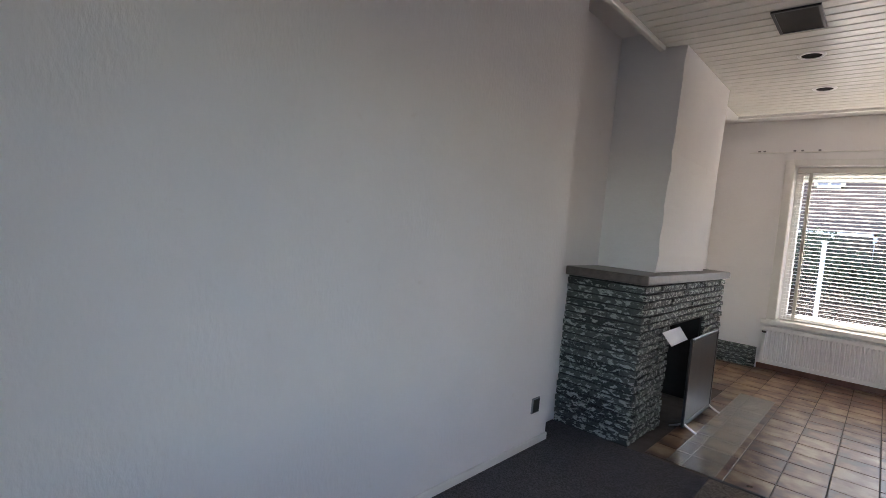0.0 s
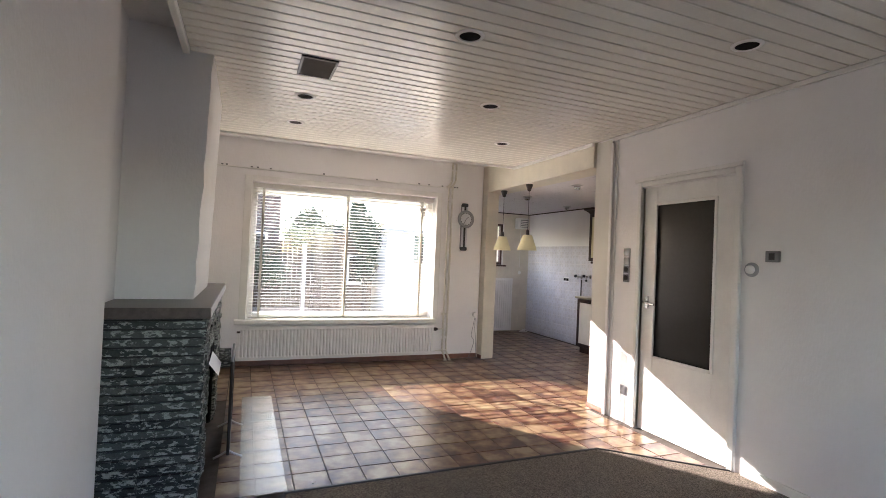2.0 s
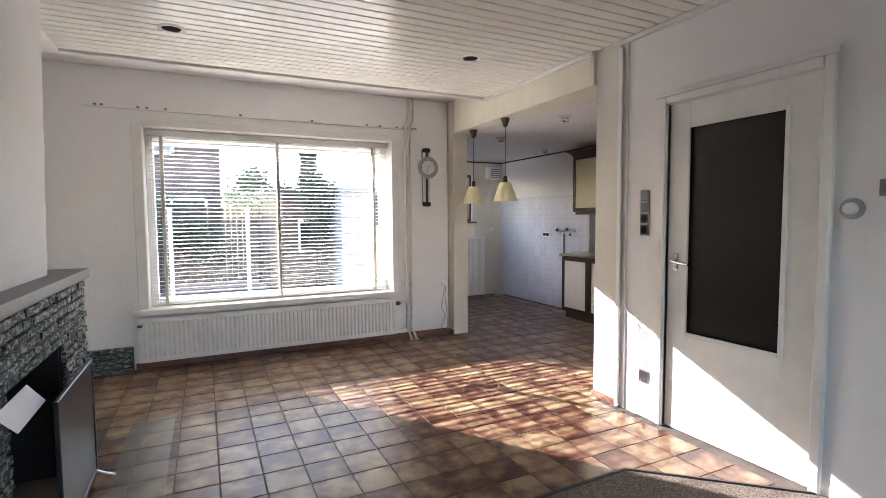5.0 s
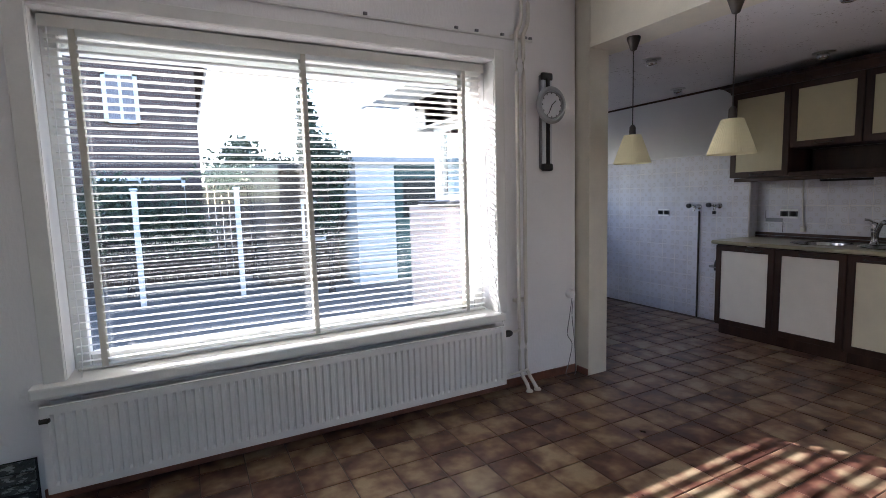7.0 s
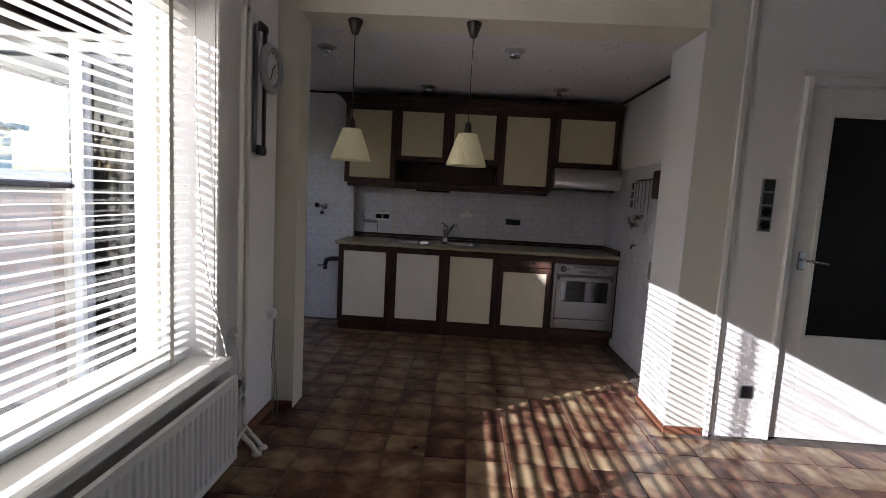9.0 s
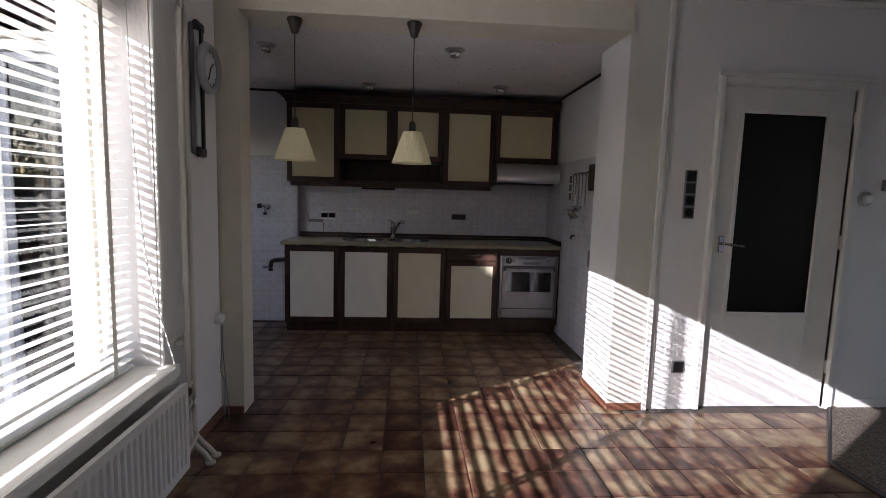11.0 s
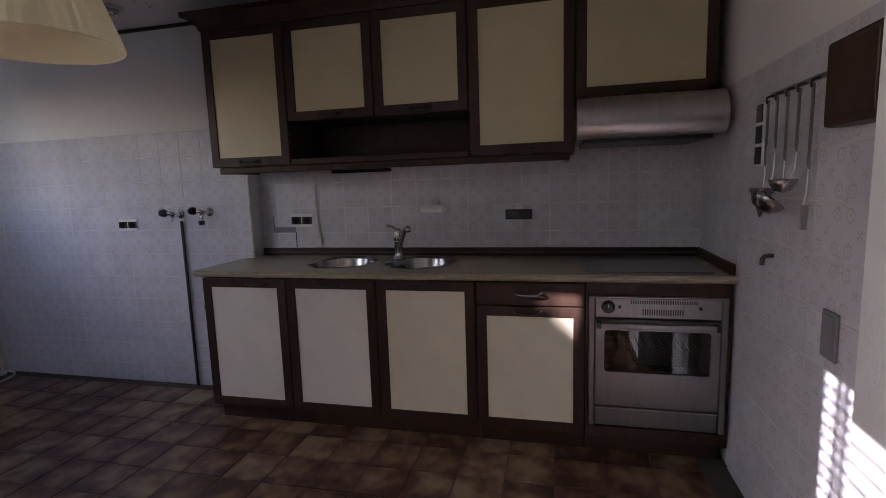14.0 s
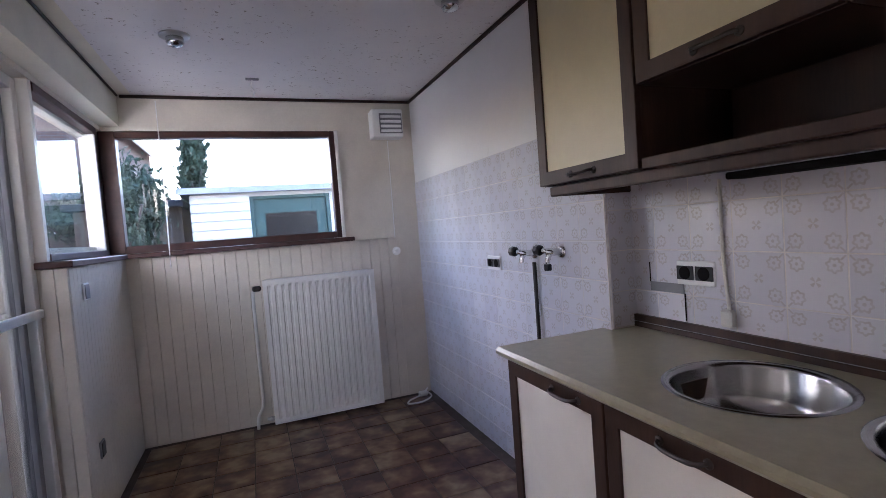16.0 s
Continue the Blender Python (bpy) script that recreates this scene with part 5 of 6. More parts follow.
for k in range(4):
    part("slat", box(4.531, 4.695, 9.074, 9.087, 2.122 + k * 0.036, 2.142 + k * 0.036, 0.003), PLASTIC, kv)
kn = thing("pull_switch", 4.61, 9.2, 1.19, "round white knob switch on the wall with a thin cord line", "switch")
part("knob", lathe([(0.035, 0), (0.035, -0.015), (0.018, -0.02), (0.016, -0.03), (0.0001, -0.031)], 4.61, 9.22, 1.19, "y", 18), PLASTIC, kn)
part("cable", tube([(4.61, 9.216, 1.22), (4.612, 9.216, 2.08)], 0.004, 5), PLASTIC, kn)
lc = thing("loose_cable", 4.72, 9.1, 0.0, "loose white cable coiled on the floor in the corner", "cable")
part("cable", tube(curve([(4.78, 9.20, 0.03), (4.70, 9.12, 0.012), (4.58, 9.05, 0.01), (4.55, 8.98, 0.01), (4.66, 8.97, 0.01), (4.76, 9.05, 0.012), (4.74, 9.14, 0.03)]), 0.007, 6), PLASTIC, lc)
part("plug", box(4.68, 4.75, 9.10, 9.15, 0.0, 0.035, 0.008), PLASTIC, lc)

# taps and sockets on the tiled wall
XT = 4.812
def wall_tap(y, z, label, outlet):
    ob = thing("wall_tap", XT, y, z, label, "tap", "washing machine taps")
    part("flange", lathe([(0.031, 0.0), (0.031, -0.004), (0.022, -0.012), (0.014, -0.014)], XT, y, z, "x", 18), CHROME, ob, smooth=True)
    part("body", tube(curve([(XT - 0.008, y, z), (XT - 0.05, y, z + 0.002), (XT - 0.075, y + 0.012, z + 0.006)]), 0.016, 12), CHROME, ob, smooth=True)
    stem = part("handle", tube([(XT - 0.070, y + 0.012, z + 0.006), (XT - 0.082, y + 0.040, z + 0.012)], 0.012, 10), CHROME, ob, smooth=True)
    grip = lathe([(0.016, 0.0), (0.025, 0.006), (0.026, 0.030), (0.020, 0.042), (0.0001, 0.044)], XT - 0.084, y + 0.040, z + 0.012, "y", 8)
    part("grip", grip, BLACK, stem, "black lobed tap grip")
    part("spout", tube(curve([(XT - 0.055, y + 0.004, z), (XT - 0.068, y + 0.006, z - 0.018), (XT - 0.072, y + 0.010, z - 0.042)]), 0.012, 10), CHROME, ob, smooth=True)
    if outlet:
        part("hose_nut", lathe([(0.017, 0.0), (0.019, -0.004), (0.019, -0.026), (0.015, -0.030)], XT - 0.072, y + 0.010, z - 0.050, "z", 6), BLACK, ob, "black hose coupling")
        part("outlet_tube", tube([(XT - 0.072, y + 0.010, z - 0.040), (XT - 0.072, y + 0.010, z - 0.054)], 0.009, 8), CHROME, ob)
    return ob


wall_tap(7.445, 1.195, "chrome wall tap with black handle above a dark pipe", False)
wall_tap(7.218, 1.205, "chrome wall tap with black hose coupling", True)
tagged(part("drain_pipe", tube([(XT - 0.016, 7.43, 0.0), (XT - 0.016, 7.43, 1.15)], 0.010, 8), PEWTER), "thin dark upright pipe on the tiled wall", "pipe")
plate("wall_socket", XT, 7.875, 1.128, 0.155, 0.08, BLACK, "white double socket with black inserts on wall tiles", "socket", 2, round_dots=(0, 1))
XB = 4.94
plate("wall_socket", XB, 6.620, 1.130, 0.155, 0.085, BLACK, "white double socket with black inserts above worktop", "socket", 2, round_dots=(0, 1))
plate("wall_socket", XB, 5.21, 1.146, 0.155, 0.058, BLACK, "black double socket above the worktop", "socket", 2, plate_mat=BLACK)
cpz = thing("cover_patch", XB, 6.75, 1.07, "dark gap with a crack where a wall tile is broken", "patch")
part("gap", box(XB - 0.003, XB, 6.675, 6.83, 1.052, 1.087), GREY, cpz)
part("crack", box(XB - 0.0025, XB, 6.670, 6.6745, 0.955, 1.053), MATTBLACK, cpz)
part("crack", box(XB - 0.0025, XB, 6.829, 6.8325, 1.085, 1.16), MATTBLACK, cpz)
ww = thing("wall_wire", XB, 6.50, 0.98, "cream wire down to a small box above the worktop", "wire")
part("wire", tube(curve([(XB - 0.006, 6.51, 1.44), (XB - 0.006, 6.51, 1.2), (XB - 0.008, 6.495, 1.02)]), 0.006, 6), PIPE, ww)
part("junction_box", box(XB - 0.03, XB, 6.475, 6.515, 0.965, 1.02, 0.006), PIPE, ww)
SDY, SDZ = 5.722, 1.176
sd = thing("soap_dish", XB, SDY, SDZ, "white ceramic soap dish fixed to the wall tiles", "soap dish")
part("plate", box(XB - 0.014, XB, SDY - 0.065, SDY + 0.055, SDZ + 0.005, SDZ + 0.04, 0.005), WHITE, sd)
part("knob", lathe([(0.018, 0.0), (0.02, -0.02), (0.012, -0.032), (0.0001, -0.034)], XB, SDY - 0.01, SDZ + 0.057, "x", 14), WHITE, sd, smooth=True)
part("tray", boxes((XB - 0.085, XB - 0.012, SDY - 0.072, SDY + 0.062, SDZ - 0.005, SDZ + 0.005), (XB - 0.09, XB - 0.08, SDY - 0.072, SDY + 0.062, SDZ - 0.005, SDZ + 0.022), (XB - 0.08, XB - 0.012, SDY - 0.078, SDY - 0.068, SDZ - 0.005, SDZ + 0.022), (XB - 0.08, XB - 0.012, SDY + 0.058, SDY + 0.068, SDZ - 0.005, SDZ + 0.022), bev=0.003), WHITE, sd)
hose = thing("drain_hose", XT, 7.08, 0.6, "short dark drain elbow sticking out of the wall", "hose")
elbow = part("elbow", tube(curve([(XT, 7.05, 0.66), (4.745, 7.055, 0.665), (4.72, 7.10, 0.665), (4.715, 7.155, 0.65), (4.715, 7.17, 0.60), (4.715, 7.17, 0.55)]), 0.022, 10), BLACK, hose, smooth=True)
part("tap_wing", box(4.708, 4.722, 7.185, 7.25, 0.575, 0.60, 0.005), GREY, elbow)

# end wall: switches, hanging utensils, small cabinet
YT = 4.230
plate("switch_plate", 4.145, YT, 1.483, 0.072, 0.235, BLACK, "column of three black switches on the tiled end wall", "switch", 3, axis="y", toward=1, plate_mat=WHITE)
ur = thing("utensil_rack", 3.85, YT, 1.3, "steel rail of hanging ladles on the tiled wall", "utensils")
part("rail", box(3.645, 4.055, YT, YT + 0.012, 1.603, 1.619, 0.004), OVENSTEEL, ur)
for k, x in enumerate((3.70, 3.785, 3.865, 3.945, 4.02)):
    part("hook", tube(curve([(x, YT + 0.012, 1.606), (x, YT + 0.032, 1.600), (x, YT + 0.032, 1.580)]), 0.004, 6), PEWTER, ur)
    low = (1.345, 1.40, 1.375, 1.42, 1.36)[k]
    ladle = part("handle", box(x - 0.008, x + 0.008, YT + 0.025, YT + 0.031, low, 1.592, 0.004, seg=2), OVENSTEEL, ur)
    foot = (1.21, 1.305, 1.245, 1.275, 1.25)[k]
    part("stem", tube(curve([(x, YT + 0.028, low + 0.01), (x, YT + 0.029, (low + foot) / 2), (x + 0.006, YT + 0.034, foot + 0.03)]), 0.004, 6), STEEL, ladle, smooth=True)
    if k in (1, 3):
        bowl = lathe([(0.001, -0.030), (0.024, -0.022), (0.037, -0.002), (0.041, 0.012), (0.038, 0.012), (0.033, -0.001), (0.021, -0.018), (0.001, -0.025)], x, YT + 0.060, foot, "z", 18)
        part("bowl", bowl, BOWLSTEEL, ladle, smooth=True)
    elif k == 2:
        bowl = lathe([(0.001, -0.034), (0.03, -0.028), (0.052, -0.006), (0.056, 0.010), (0.052, 0.010), (0.047, -0.005), (0.027, -0.023), (0.001, -0.029)], x, YT + 0.075, foot, "z", 20)
        bmesh.ops.rotate(bowl, verts=bowl.verts, cent=Vector((x, YT + 0.075, foot)), matrix=Matrix.Rotation(radians(40), 3, "X"))
        part("skimmer", bowl, BOWLSTEEL, ladle, smooth=True)
    elif k == 4:
        bm = box(x - 0.036, x + 0.048, YT + 0.034, YT + 0.040, foot - 0.055, foot + 0.025, 0.006)
        bmesh.ops.rotate(bm, verts=bm.verts, cent=Vector((x, YT + 0.037, foot)), matrix=Matrix.Rotation(radians(38), 3, "Y"))
        part("blade", bm, BOWLSTEEL, ladle)
    else:
        part("fork", boxes(*[(x - 0.020 + q * 0.016, x - 0.013 + q * 0.016, YT + 0.030, YT + 0.034, foot - 0.045, foot + 0.012) for q in range(3)], (x - 0.021, x + 0.020, YT + 0.0295, YT + 0.0345, foot + 0.0, foot + 0.03)), STEEL, ladle)
wb = thing("meter_box", 3.41, YT, 1.45, "small dark wooden box cabinet fixed to the tiled end wall", "box")
part("body", box(3.30, 3.555, YT, YT + 0.065, 1.45, 1.665, 0.012, seg=2), WOOD, wb)
part("lid", box(3.32, 3.535, YT + 0.065, YT + 0.071, 1.47, 1.645, 0.003), WOOD, wb)
plate("wall_socket", 3.57, YT, 0.88, 0.08, 0.14, GREY, "grey connection box on the tiled end wall", "socket", 1, axis="y", toward=1, plate_mat=GREY)
nl = thing("wall_hook", 3.985, YT, 1.03, "small dark hook in the wall tiles", "hook")
part("hook", tube(curve([(3.985, YT, 1.045), (3.985, YT + 0.03, 1.04), (3.985, YT + 0.035, 1.01)]), 0.008, 6), BLACK, nl)

# ---- street window behind the walk ----
sw = thing("window_4", 0.6, -0.6, 0.6, "white-framed street window of the living room", "window", kind="structure")
part("window_frame", boxes((0.20, 0.28, -0.64, -0.56, 0.6, 2.2), (1.72, 1.80, -0.64, -0.56, 0.6, 2.2), (0.28, 1.72, -0.64, -0.56, 0.6, 0.68), (0.28, 1.72, -0.64, -0.56, 2.12, 2.2), bev=0.005), WHITE, sw)
p5 = part("pane", box(0.27, 1.73, -0.603, -0.597, 0.67, 2.13), GLASS, sw)
p5.visible_shadow = False

# ---- garden ----
structure("ground", box(-800, 800, -800, 800, -0.6, -0.25), PAVING, "grey paved garden ground")


def house():
    ob = thing("house", -2.1, 17.0, -0.25, "dark brick house with white windows and gable roof", "house")
    g = bmesh.new()
    box(-4.82, 0.35, 17.0, 26, -0.25, 4.75, 0, g)
    part("wall", g, DARKBRICK, ob)
    gb = bmesh.new()
    f = [gb.verts.new(p) for p in ((-4.82, 17.001, 4.75), (0.35, 17.001, 4.75), (-2.36, 17.001, 6.6))]
    b = [gb.verts.new(p) for p in ((-4.82, 26, 4.75), (0.35, 26, 4.75), (-2.36, 26, 6.6))]
    gb.faces.new(f)
    gb.faces.new(b)
    part("gable", gb, DARKBRICK, ob)
    rb = bmesh.new()
    for s, x in ((1, 0.62), (-1, -5.10)):
        vs = [rb.verts.new(p) for p in ((x, 16.7, 4.55), (x, 26.2, 4.55), (-2.36, 26.2, 6.65), (-2.36, 16.7, 6.65), (x, 16.7, 4.68), (x, 26.2, 4.68), (-2.36, 26.2, 6.80), (-2.36, 16.7, 6.80))]
        for q in ((0, 1, 2, 3), (4, 5, 6, 7), (0, 1, 5, 4), (0, 3, 7, 4), (1, 2, 6, 5)):
            rb.faces.new([vs[k] for k in q])
    part("roof", rb, ROOF, ob)
    for sx in (0.62, -5.10):
        bb = bmesh.new()
        vs = [bb.verts.new((x, y, z)) for y in (16.62, 16.69) for x, z in ((sx, 4.50), (sx, 4.70), (-2.36, 6.80), (-2.36, 6.60))]
        for q in ((0, 1, 2, 3), (4, 5, 6, 7), (0, 1, 5, 4), (1, 2, 6, 5), (2, 3, 7, 6), (3, 0, 4, 7)):
            bb.faces.new([vs[k] for k in q])
        part("bargeboard", bb, WHITE, ob)
    part("bargeboard", prism([(0.60, 16.66), (0.66, 16.66), (0.66, 26.2), (0.60, 26.2)], 4.50, 4.70), WHITE, ob)
    for x0, x1, z0, z1 in ((-1.44, -0.78, 3.16, 4.25), (-1.8, 0.0, 0.2, 2.0), (-3.6, -2.7, 3.1, 4.2)):
        w = part("window", boxes((x0, x0 + 0.08, 16.93, 17.03, z0, z1), (x1 - 0.08, x1, 16.93, 17.03, z0, z1), (x0, x1, 16.93, 17.03, z0, z0 + 0.08), (x0, x1, 16.93, 17.03, z1 - 0.08, z1), ((x0 + x1) / 2 - 0.03, (x0 + x1) / 2 + 0.03, 16.94, 17.02, z0 + 0.08, z1 - 0.08)), WHITE, ob)
        part("pane", box(x0 + 0.08, x1 - 0.08, 16.97, 16.99, z0 + 0.08, z1 - 0.08), NETTING if z0 > 3 else UNLITGLASS, w)


house()


def shed():
    ob = thing("garden_shed", 4.5, 13.0, -0.25, "white boarded shed with green door and flat dark roof", "shed")
    part("wall", boxes((2.80, 3.57, 12.95, 15.5, -0.25, 2.06), (4.66, 7.2, 12.95, 15.5, -0.25, 2.06), (3.57, 4.66, 12.95, 15.5, 1.98, 2.06), (3.57, 4.66, 13.1, 15.5, -0.25, 1.98)), SHEDPAINT, ob)
    k = 0
    z = -0.2
    while z < 2.0:
        part("board", boxes((2.78, 3.55, 12.915, 12.949, z, z + 0.115), (4.68, 7.2, 12.915, 12.949, z, z + 0.115), bev=0.006), SHEDPAINT, ob)
        z += 0.125
    d = part("door", box(3.60, 4.63, 12.98, 13.03, -0.2, 1.96, 0.005), GREENPAINT, ob, "dark green boarded door")
    part("door_frame", boxes((3.55, 3.60, 12.93, 13.0, -0.2, 2.0), (4.63, 4.68, 12.93, 13.0, -0.2, 2.0), (3.60, 4.63, 12.93, 13.0, 1.96, 2.0)), GREENPAINT, ob)
    part("pane", box(3.75, 4.48, 12.972, 12.981, 1.0, 1.75), UNLITGLASS, d)
    part("roof", box(2.65, 7.35, 12.78, 15.6, 2.06, 2.14, 0.01), BITUMEN, ob)
    part("fascia", box(2.64, 7.36, 12.755, 12.778, 2.05, 2.135, 0.004), CLOCKRIM, ob, "pale grey roof edge strip")


shed()
# darker lean-to and timber fence
ls = thing("lean_to", 1.9, 14.0, -0.25, "dark timber lean-to with a small window beside the shed", "shed")
part("wall", box(1.25, 2.6, 13.6, 15.5, -0.25, 1.95), FENCE, ls)
part("roof", box(1.15, 2.64, 13.45, 15.6, 1.95, 2.05, 0.01), BITUMEN, ls)
lw = part("window", boxes((1.9, 1.95, 13.56, 13.6, 0.6, 1.4), (2.3, 2.35, 13.56, 13.6, 0.6, 1.4), (1.95, 2.3, 13.56, 13.6, 0.6, 0.66), (1.95, 2.3, 13.56, 13.6, 1.34, 1.4)), WHITE, ls)
part("pane", box(1.95, 2.3, 13.575, 13.59, 0.66, 1.34), UNLITGLASS, lw)
fence = thing("garden_fence", -2.0, 15.8, -0.25, "weathered timber board fence at the end of the garden", "fence")
for k in range(46):
    x = -5.2 + k * 0.14
    h = 1.75 + 0.02 * math.sin(k * 1.9)
    part("board", box(x, x + 0.128, 15.8 + 0.012 * (k % 2), 15.82 + 0.012 * (k % 2), -0.25, h, 0.0), FENCE, fence)
for k in range(4):
    part("post", box(-5.2 + k * 2.1, -5.1 + k * 2.1, 15.85, 15.95, -0.25, 1.85), FENCE, fence)
side = thing("garden_fence", -2.6, 11.0, -0.25, "low weathered side fence of upright boards", "fence")
for k in range(40):
    y = 9.2 + k * 0.16
    part("board", box(-3.1, -3.08, y, y + 0.15, -0.25, 1.35), FENCE, side)
for x, y0 in ((-0.75, 13.2), (0.75, 13.2)):
    ps = thing("garden_post", x, y0, -0.25, "slim white painted garden post", "post", "garden posts")
    part("post", box(x - 0.04, x + 0.04, y0 - 0.04, y0 + 0.04, -0.25, 1.6, 0.006), WHITE, ps)
    part("cap", box(x - 0.055, x + 0.055, y0 - 0.055, y0 + 0.055, 1.6, 1.64, 0.01), WHITE, ps)

# roof edge over the kitchen side window
ev = thing("kitchen_roof", 3.6, 8.5, 2.5, "flat kitchen roof with white slatted eaves", "roof")
part("deck", box(2.0, 5.3, 7.31, 10.0, 2.53, 2.68, 0.01), BITUMEN, ev)
for k in range(12):
    part("eaves_board", box(2.0 + k * 0.038, 2.0375 + k * 0.038, 7.31, 10.0, 2.505, 2.528), WHITE, ev)
part("fascia", box(1.95, 1.998, 7.31, 10.0, 2.48, 2.70, 0.005), WHITE, ev)


def foliage(rng, centre, radii, count, size, lumps=14):
    """Many small leaves gathered in uneven clumps."""
    c = Vector(centre)
    hubs = []
    for _ in range(lumps):
        d = Vector((rng.gauss(0, 1), rng.gauss(0, 1), rng.gauss(0, 1))).normalized() * rng.uniform(0.35, 1.0)
        hubs.append(Vector((c.x + d.x * radii[0], c.y + d.y * radii[1], c.z + d.z * radii[2])))
    verts, faces = [], []
    for _ in range(count):
        h = rng.choice(hubs)
        p = h + Vector((rng.gauss(0, radii[0] * 0.2), rng.gauss(0, radii[1] * 0.2), rng.gauss(0, radii[2] * 0.2)))
        q = Euler((rng.uniform(0, 6.3), rng.uniform(0, 6.3), rng.uniform(0, 6.3))).to_matrix()
        s = size * rng.uniform(0.6, 1.3)
        i = len(verts)
        for u, v in ((-1, 0), (0, -0.45), (1, 0), (0, 0.45)):
            verts.append(p + q @ Vector((u * s, v * s, 0.12 * s * abs(u))))
        faces.append((i, i + 1, i + 2, i + 3))
    bm = bmesh.new()
    vs = [bm.verts.new(v) for v in verts]
    for f in faces:
        bm.faces.new([vs[k] for k in f])
    return bm


def tree(x, y, h, radii, count, size, mat, label, seed):
    rng = random.Random(seed)
    ob = thing("tree", x, y, -0.25, label, "tree")
    bm = bmesh.new()
    tube([(x, y, -0.25), (x + 0.03, y, h * 0.4), (x - 0.02, y + 0.03, h * 0.85)], 0.07, 8, bm)
    for k in range(7):
        a = k * 0.9
        z0 = h * (0.35 + 0.07 * k)
        tube([(x, y, z0), (x + 0.5 * radii[0] * math.cos(a), y + 0.5 * radii[1] * math.sin(a), z0 + 0.25), (x + 0.9 * radii[0] * math.cos(a), y + 0.9 * radii[1] * math.sin(a), z0 + 0.55)], 0.02, 5, bm)
    part("trunk", bm, BARK, ob)
    part("crown", foliage(rng, (x, y, h), radii, count, size), mat, ob)


tree(1.2, 15.2, 2.15, (0.95, 0.5, 0.5), 1900, 0.07, LEAF, "sparse small garden tree with dark green leaves", 3)
tree(-1.0, 14.2, 1.0, (1.3, 0.5, 0.75), 2600, 0.06, LEAF, "dense dark garden shrub against the fence", 5)
tree(2.62, 15.95, 2.9, (0.24, 0.24, 1.3), 3400, 0.07, CONIFER, "narrow dark conifer behind the sheds", 7)
tree(2.12, 12.45, 1.75, (0.40, 0.45, 0.85), 4200, 0.05, CONIFER, "climbing evergreen beside the shed path", 9)

def hedge(x, y0, y1, h, count, size, seed):
    """A tall uneven hedge: stems and many small leaves in clumps along its length."""
    rng = random.Random(seed)
    ob = thing("hedge", x, (y0 + y1) / 2, -0.25, "tall dense dark green garden hedge along the fence", "hedge")
    n = int((y1 - y0) / 0.9)
    for k in range(n):
        yy = y0 + (k + 0.5) * (y1 - y0) / n
        stem = tube([(x, yy, -0.25), (x + rng.uniform(-0.1, 0.1), yy + rng.uniform(-0.1, 0.1), h * 0.5), (x + rng.uniform(-0.2, 0.2), yy + rng.uniform(-0.2, 0.2), h * 0.9)], 0.035, 6)
        part("stem", stem, BARK, ob)
        top = h * rng.uniform(0.86, 1.08)
        part("foliage", foliage(rng, (x, yy, top / 2), (0.42, 0.62, top / 2), count, size, 26), LEAF, ob)


hedge(-4.1, 8.6, 15.6, 2.9, 1500, 0.075, 31)

# ---- stones of the fireplace ----
lay_stones(fire, [(-1.355, X1 + 0.015, 0, 9, lambda u, d: (u, Y0 - d))], 21, 0.006, math.pi)
lay_stones(fire, [(Y0 - 0.01, OY0, 0, OZ, lambda u, d: (X1 + d, u)), (OY1, Y1, 0, OZ, lambda u, d: (X1 + d, u)), (Y0 - 0.01, Y1, OZ, 9, lambda u, d: (X1 + d, u))], 21, 0.006, -math.pi / 2)
lay_stones(skirt, [(-1.355, -0.745, 0, 9, lambda u, d: (u, 6.845 - d))], 5, -0.01, math.pi)

# ---- wall tiles ----
def tile_mesh(name, mat, w, h, t, ch):
    """A thin glazed tile lying in x and z, its face towards -y."""
    bm = bmesh.new()
    r = [(-w / 2, -h / 2), (w / 2, -h / 2), (w / 2, h / 2), (-w / 2, h / 2)]
    b = [bm.verts.new((x, 0, z)) for x, z in r]
    m = [bm.verts.new((x, -t + ch, z)) for x, z in r]
    f = [bm.verts.new((x - math.copysign(ch, x), -t, z - math.copysign(ch, z))) for x, z in r]
    for a, c in ((b, m), (m, f)):
        for k in range(4):
            bm.faces.new((a[k], a[(k + 1) % 4], c[(k + 1) % 4], c[k]))
    bm.faces.new(f)
    ob = part(name, bm, mat, None)
    me = ob.data
    bpy.data.objects.remove(ob)
    return me


WT = tile_mesh("wall_tile", WALLTILE, TW - 0.0038, TW - 0.0038, 0.004, 0.001)


def tile_wall(name, label, face, u0, u1, z0, z1, turn, backing, skip=()):
    """Whole and cut tiles over a stretch of wall; face(u) gives the plan point."""
    ob = structure(name, backing, WALLGROUT, label)
    nu, nz = math.ceil((u1 - u0) / TW - 0.01), math.ceil((z1 - z0) / TW - 0.01)
    for i in range(nu):
        for j in range(nz):
            if (i, j) in skip:
                continue
            w = min(TW, u1 - u0 - i * TW)
            h = min(TW, z1 - z0 - j * TW)
            if w < 0.02 or h < 0.02:
                continue
            t = new("wall_tile", WT)
            t.parent = ob
            x, y = face(u0 + i * TW + w / 2)
            t.location = Vector((x, y, z1 - j * TW - h / 2)) * S
            t.rotation_euler = (0, 0, turn)
            t.scale = (w / TW, 1, h / TW)


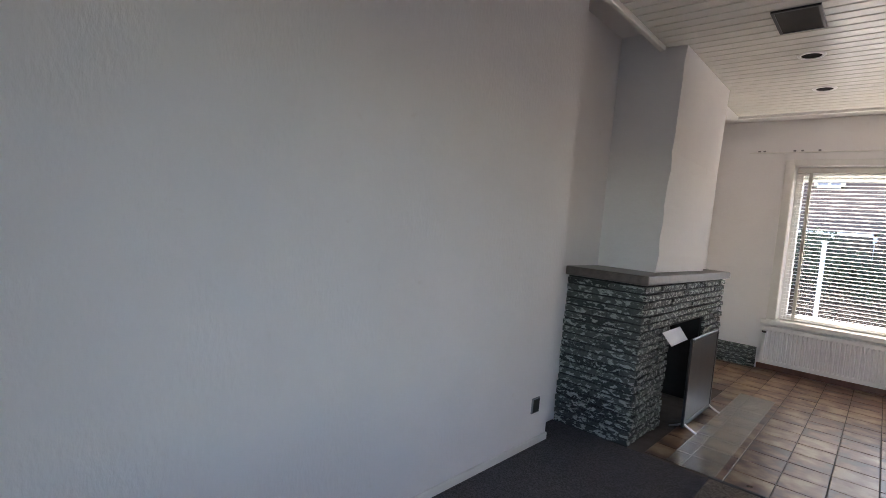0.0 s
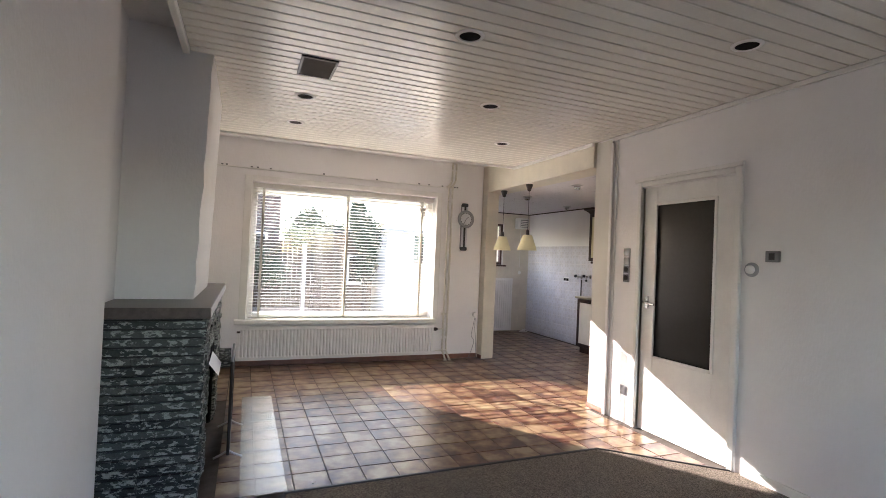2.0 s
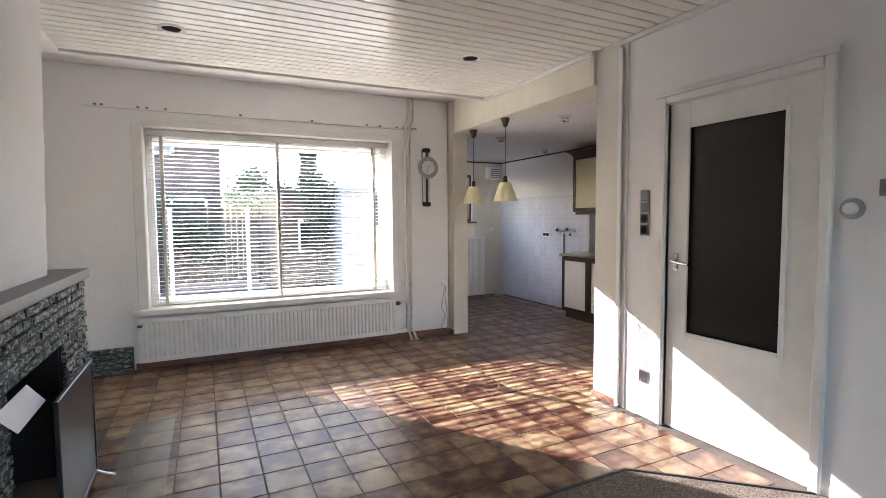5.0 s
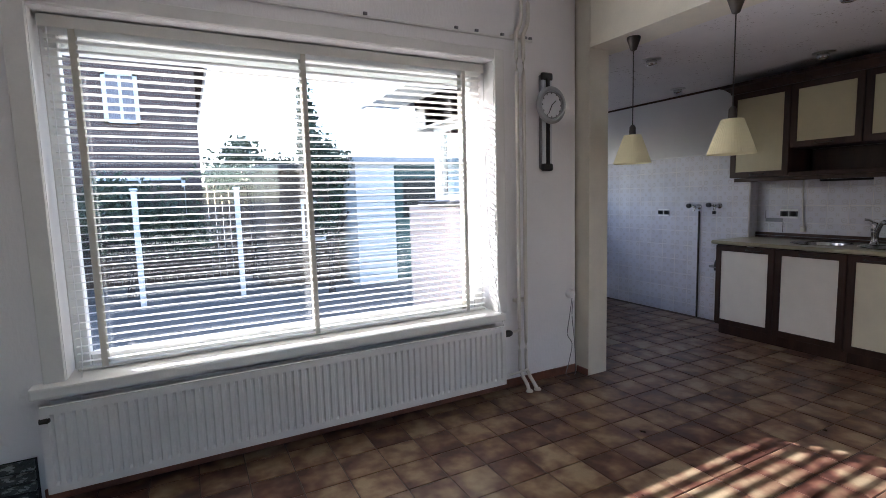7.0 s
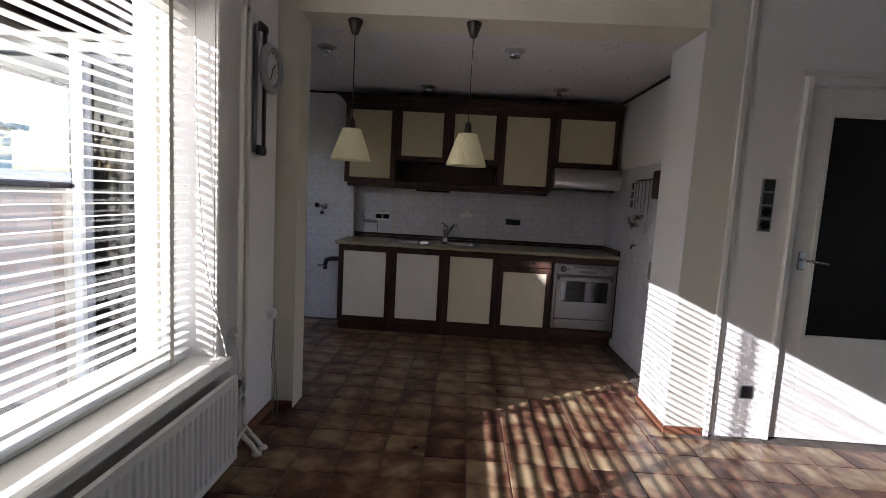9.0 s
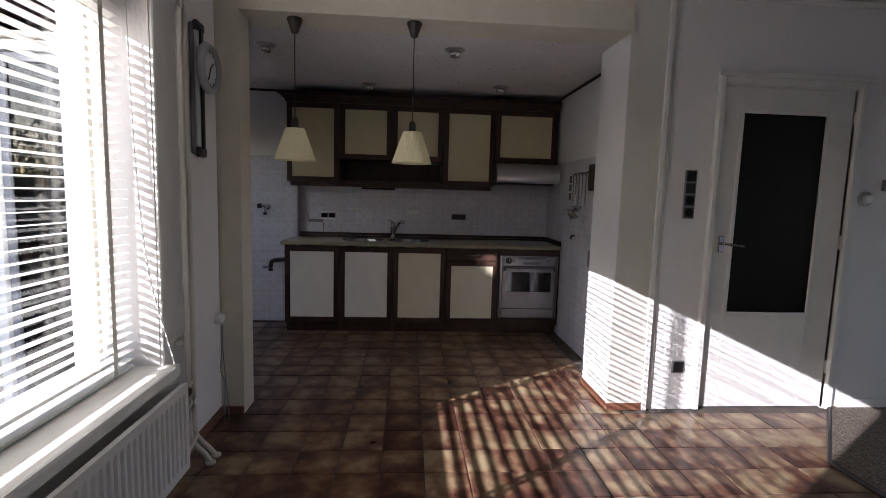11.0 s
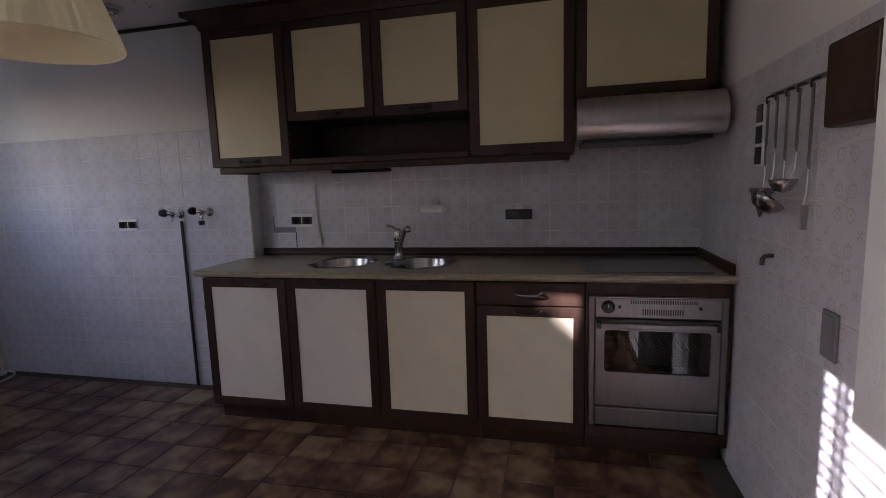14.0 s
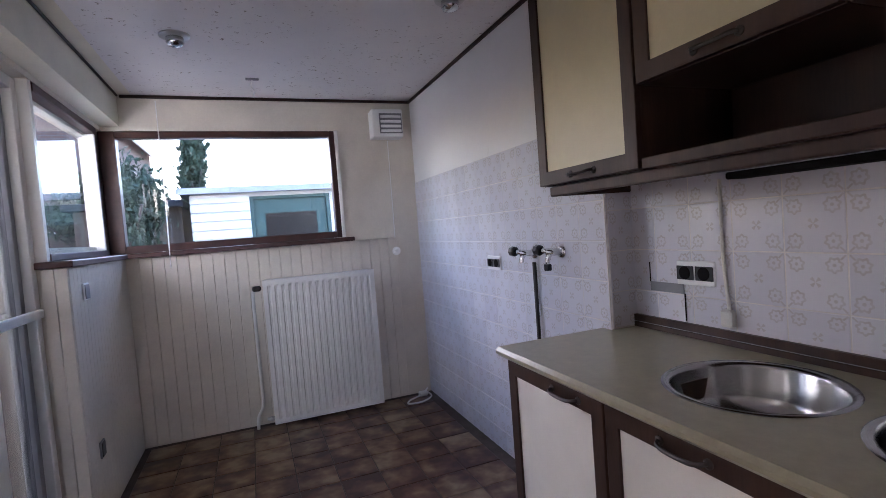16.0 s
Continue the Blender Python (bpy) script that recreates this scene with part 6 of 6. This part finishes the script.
tile_wall("wall_tiles_east", "lavender-white rosette wall tiles beside the cabinets", lambda u: (4.818, u), 6.925, 9.217, 0.0, 1.735, -math.pi / 2, box(4.8152, 4.8195, 6.921, 9.219, 0, 1.735))
tile_wall("wall_tiles_back", "lavender-white rosette wall tiles above the worktop", lambda u: (4.946, u), 4.226, 6.918, 0.905, 1.53, -math.pi / 2, box(4.9432, 4.9485, 4.223, 6.919, 0.903, 1.53))
tile_wall("wall_tiles_return", "narrow returned strip of rosette tiles at the wall step", lambda u: (u, 6.919), 4.822, 4.944, 0.905, 1.53, 0, box(4.821, 4.9435, 6.9162, 6.9198, 0.903, 1.53))
tile_wall("wall_tiles_south", "lavender-white rosette wall tiles on the end wall", lambda u: (u, 4.224), 3.075, 4.363, 0.0, 1.735, math.pi, box(3.072, 4.364, 4.2215, 4.2268, 0, 1.735))
tile_wall("wall_tiles_corner", "lavender-white rosette wall tiles over the worktop's end", lambda u: (u, 4.224), 4.363, 4.941, 0.93, 1.735, math.pi, box(4.3645, 4.942, 4.2215, 4.2268, 0.93, 1.735))

# ---- floor tiles ----
FT = 0.2195


def floor_tile():
    bm = bmesh.new()
    w = FT - 0.0055
    r = [(-w / 2, -w / 2), (w / 2, -w / 2), (w / 2, w / 2), (-w / 2, w / 2)]
    b = [bm.verts.new((x, y, -0.008)) for x, y in r]
    m = [bm.verts.new((x, y, -0.0012)) for x, y in r]
    f = [bm.verts.new((x - math.copysign(0.003, x), y - math.copysign(0.003, y), 0)) for x, y in r]
    for a, c in ((b, m), (m, f)):
        for k in range(4):
            bm.faces.new((a[k], a[(k + 1) % 4], c[(k + 1) % 4], c[k]))
    bm.faces.new(f)
    ob = part("floor_tile", bm, TILE, None)
    me = ob.data
    bpy.data.objects.remove(ob)
    return me


FTM = floor_tile()
floor = structure("floor", box(-1.30, 4.9, 2.6, 9.2, -0.006, -0.0035), GROUT, "grey mortar joints under brown flamed clay floor tiles")
rf = random.Random(21)
for i in range(-6, 23):
    for j in range(-10, 21):
        x, y = 0.135 + (i + 0.5) * FT, 4.78 + (j + 0.5) * FT
        x0, x1, y0, y1 = x - FT / 2, x + FT / 2, y - FT / 2, y + FT / 2
        if x < 2.6:
            if y < (3.40 if x < 1.6 else 2.75) or y > 6.9:
                continue
            x0, x1 = max(x0, -1.36), min(x1, 2.7)
            y1 = min(y1, 6.875)
            if x < -0.85 and 3.42 < y < 5.36 and y > 3.41:
                continue
        else:
            if y < 4.25 or y > 9.2 or x > 4.82 or (y > 6.75 and x < 2.68) or (x < 3.06 and y < 4.42):
                continue
            x1, y1 = min(x1, 4.815 if y > 6.9 else 4.9), min(y1, 9.2)
            y0 = max(y0, 4.235)
        t = new("floor_tile", FTM)
        t.parent = floor
        t.location = ((x0 + x1) / 2 * S, (y0 + y1) / 2 * S, rf.uniform(-0.0008, 0.0006))
        t.rotation_euler = (rf.uniform(-0.0011, 0.0011), rf.uniform(-0.0011, 0.0011), 0)
        t.scale = ((x1 - x0 - 0.0055) / (FT - 0.0055), (y1 - y0 - 0.0055) / (FT - 0.0055), 1)
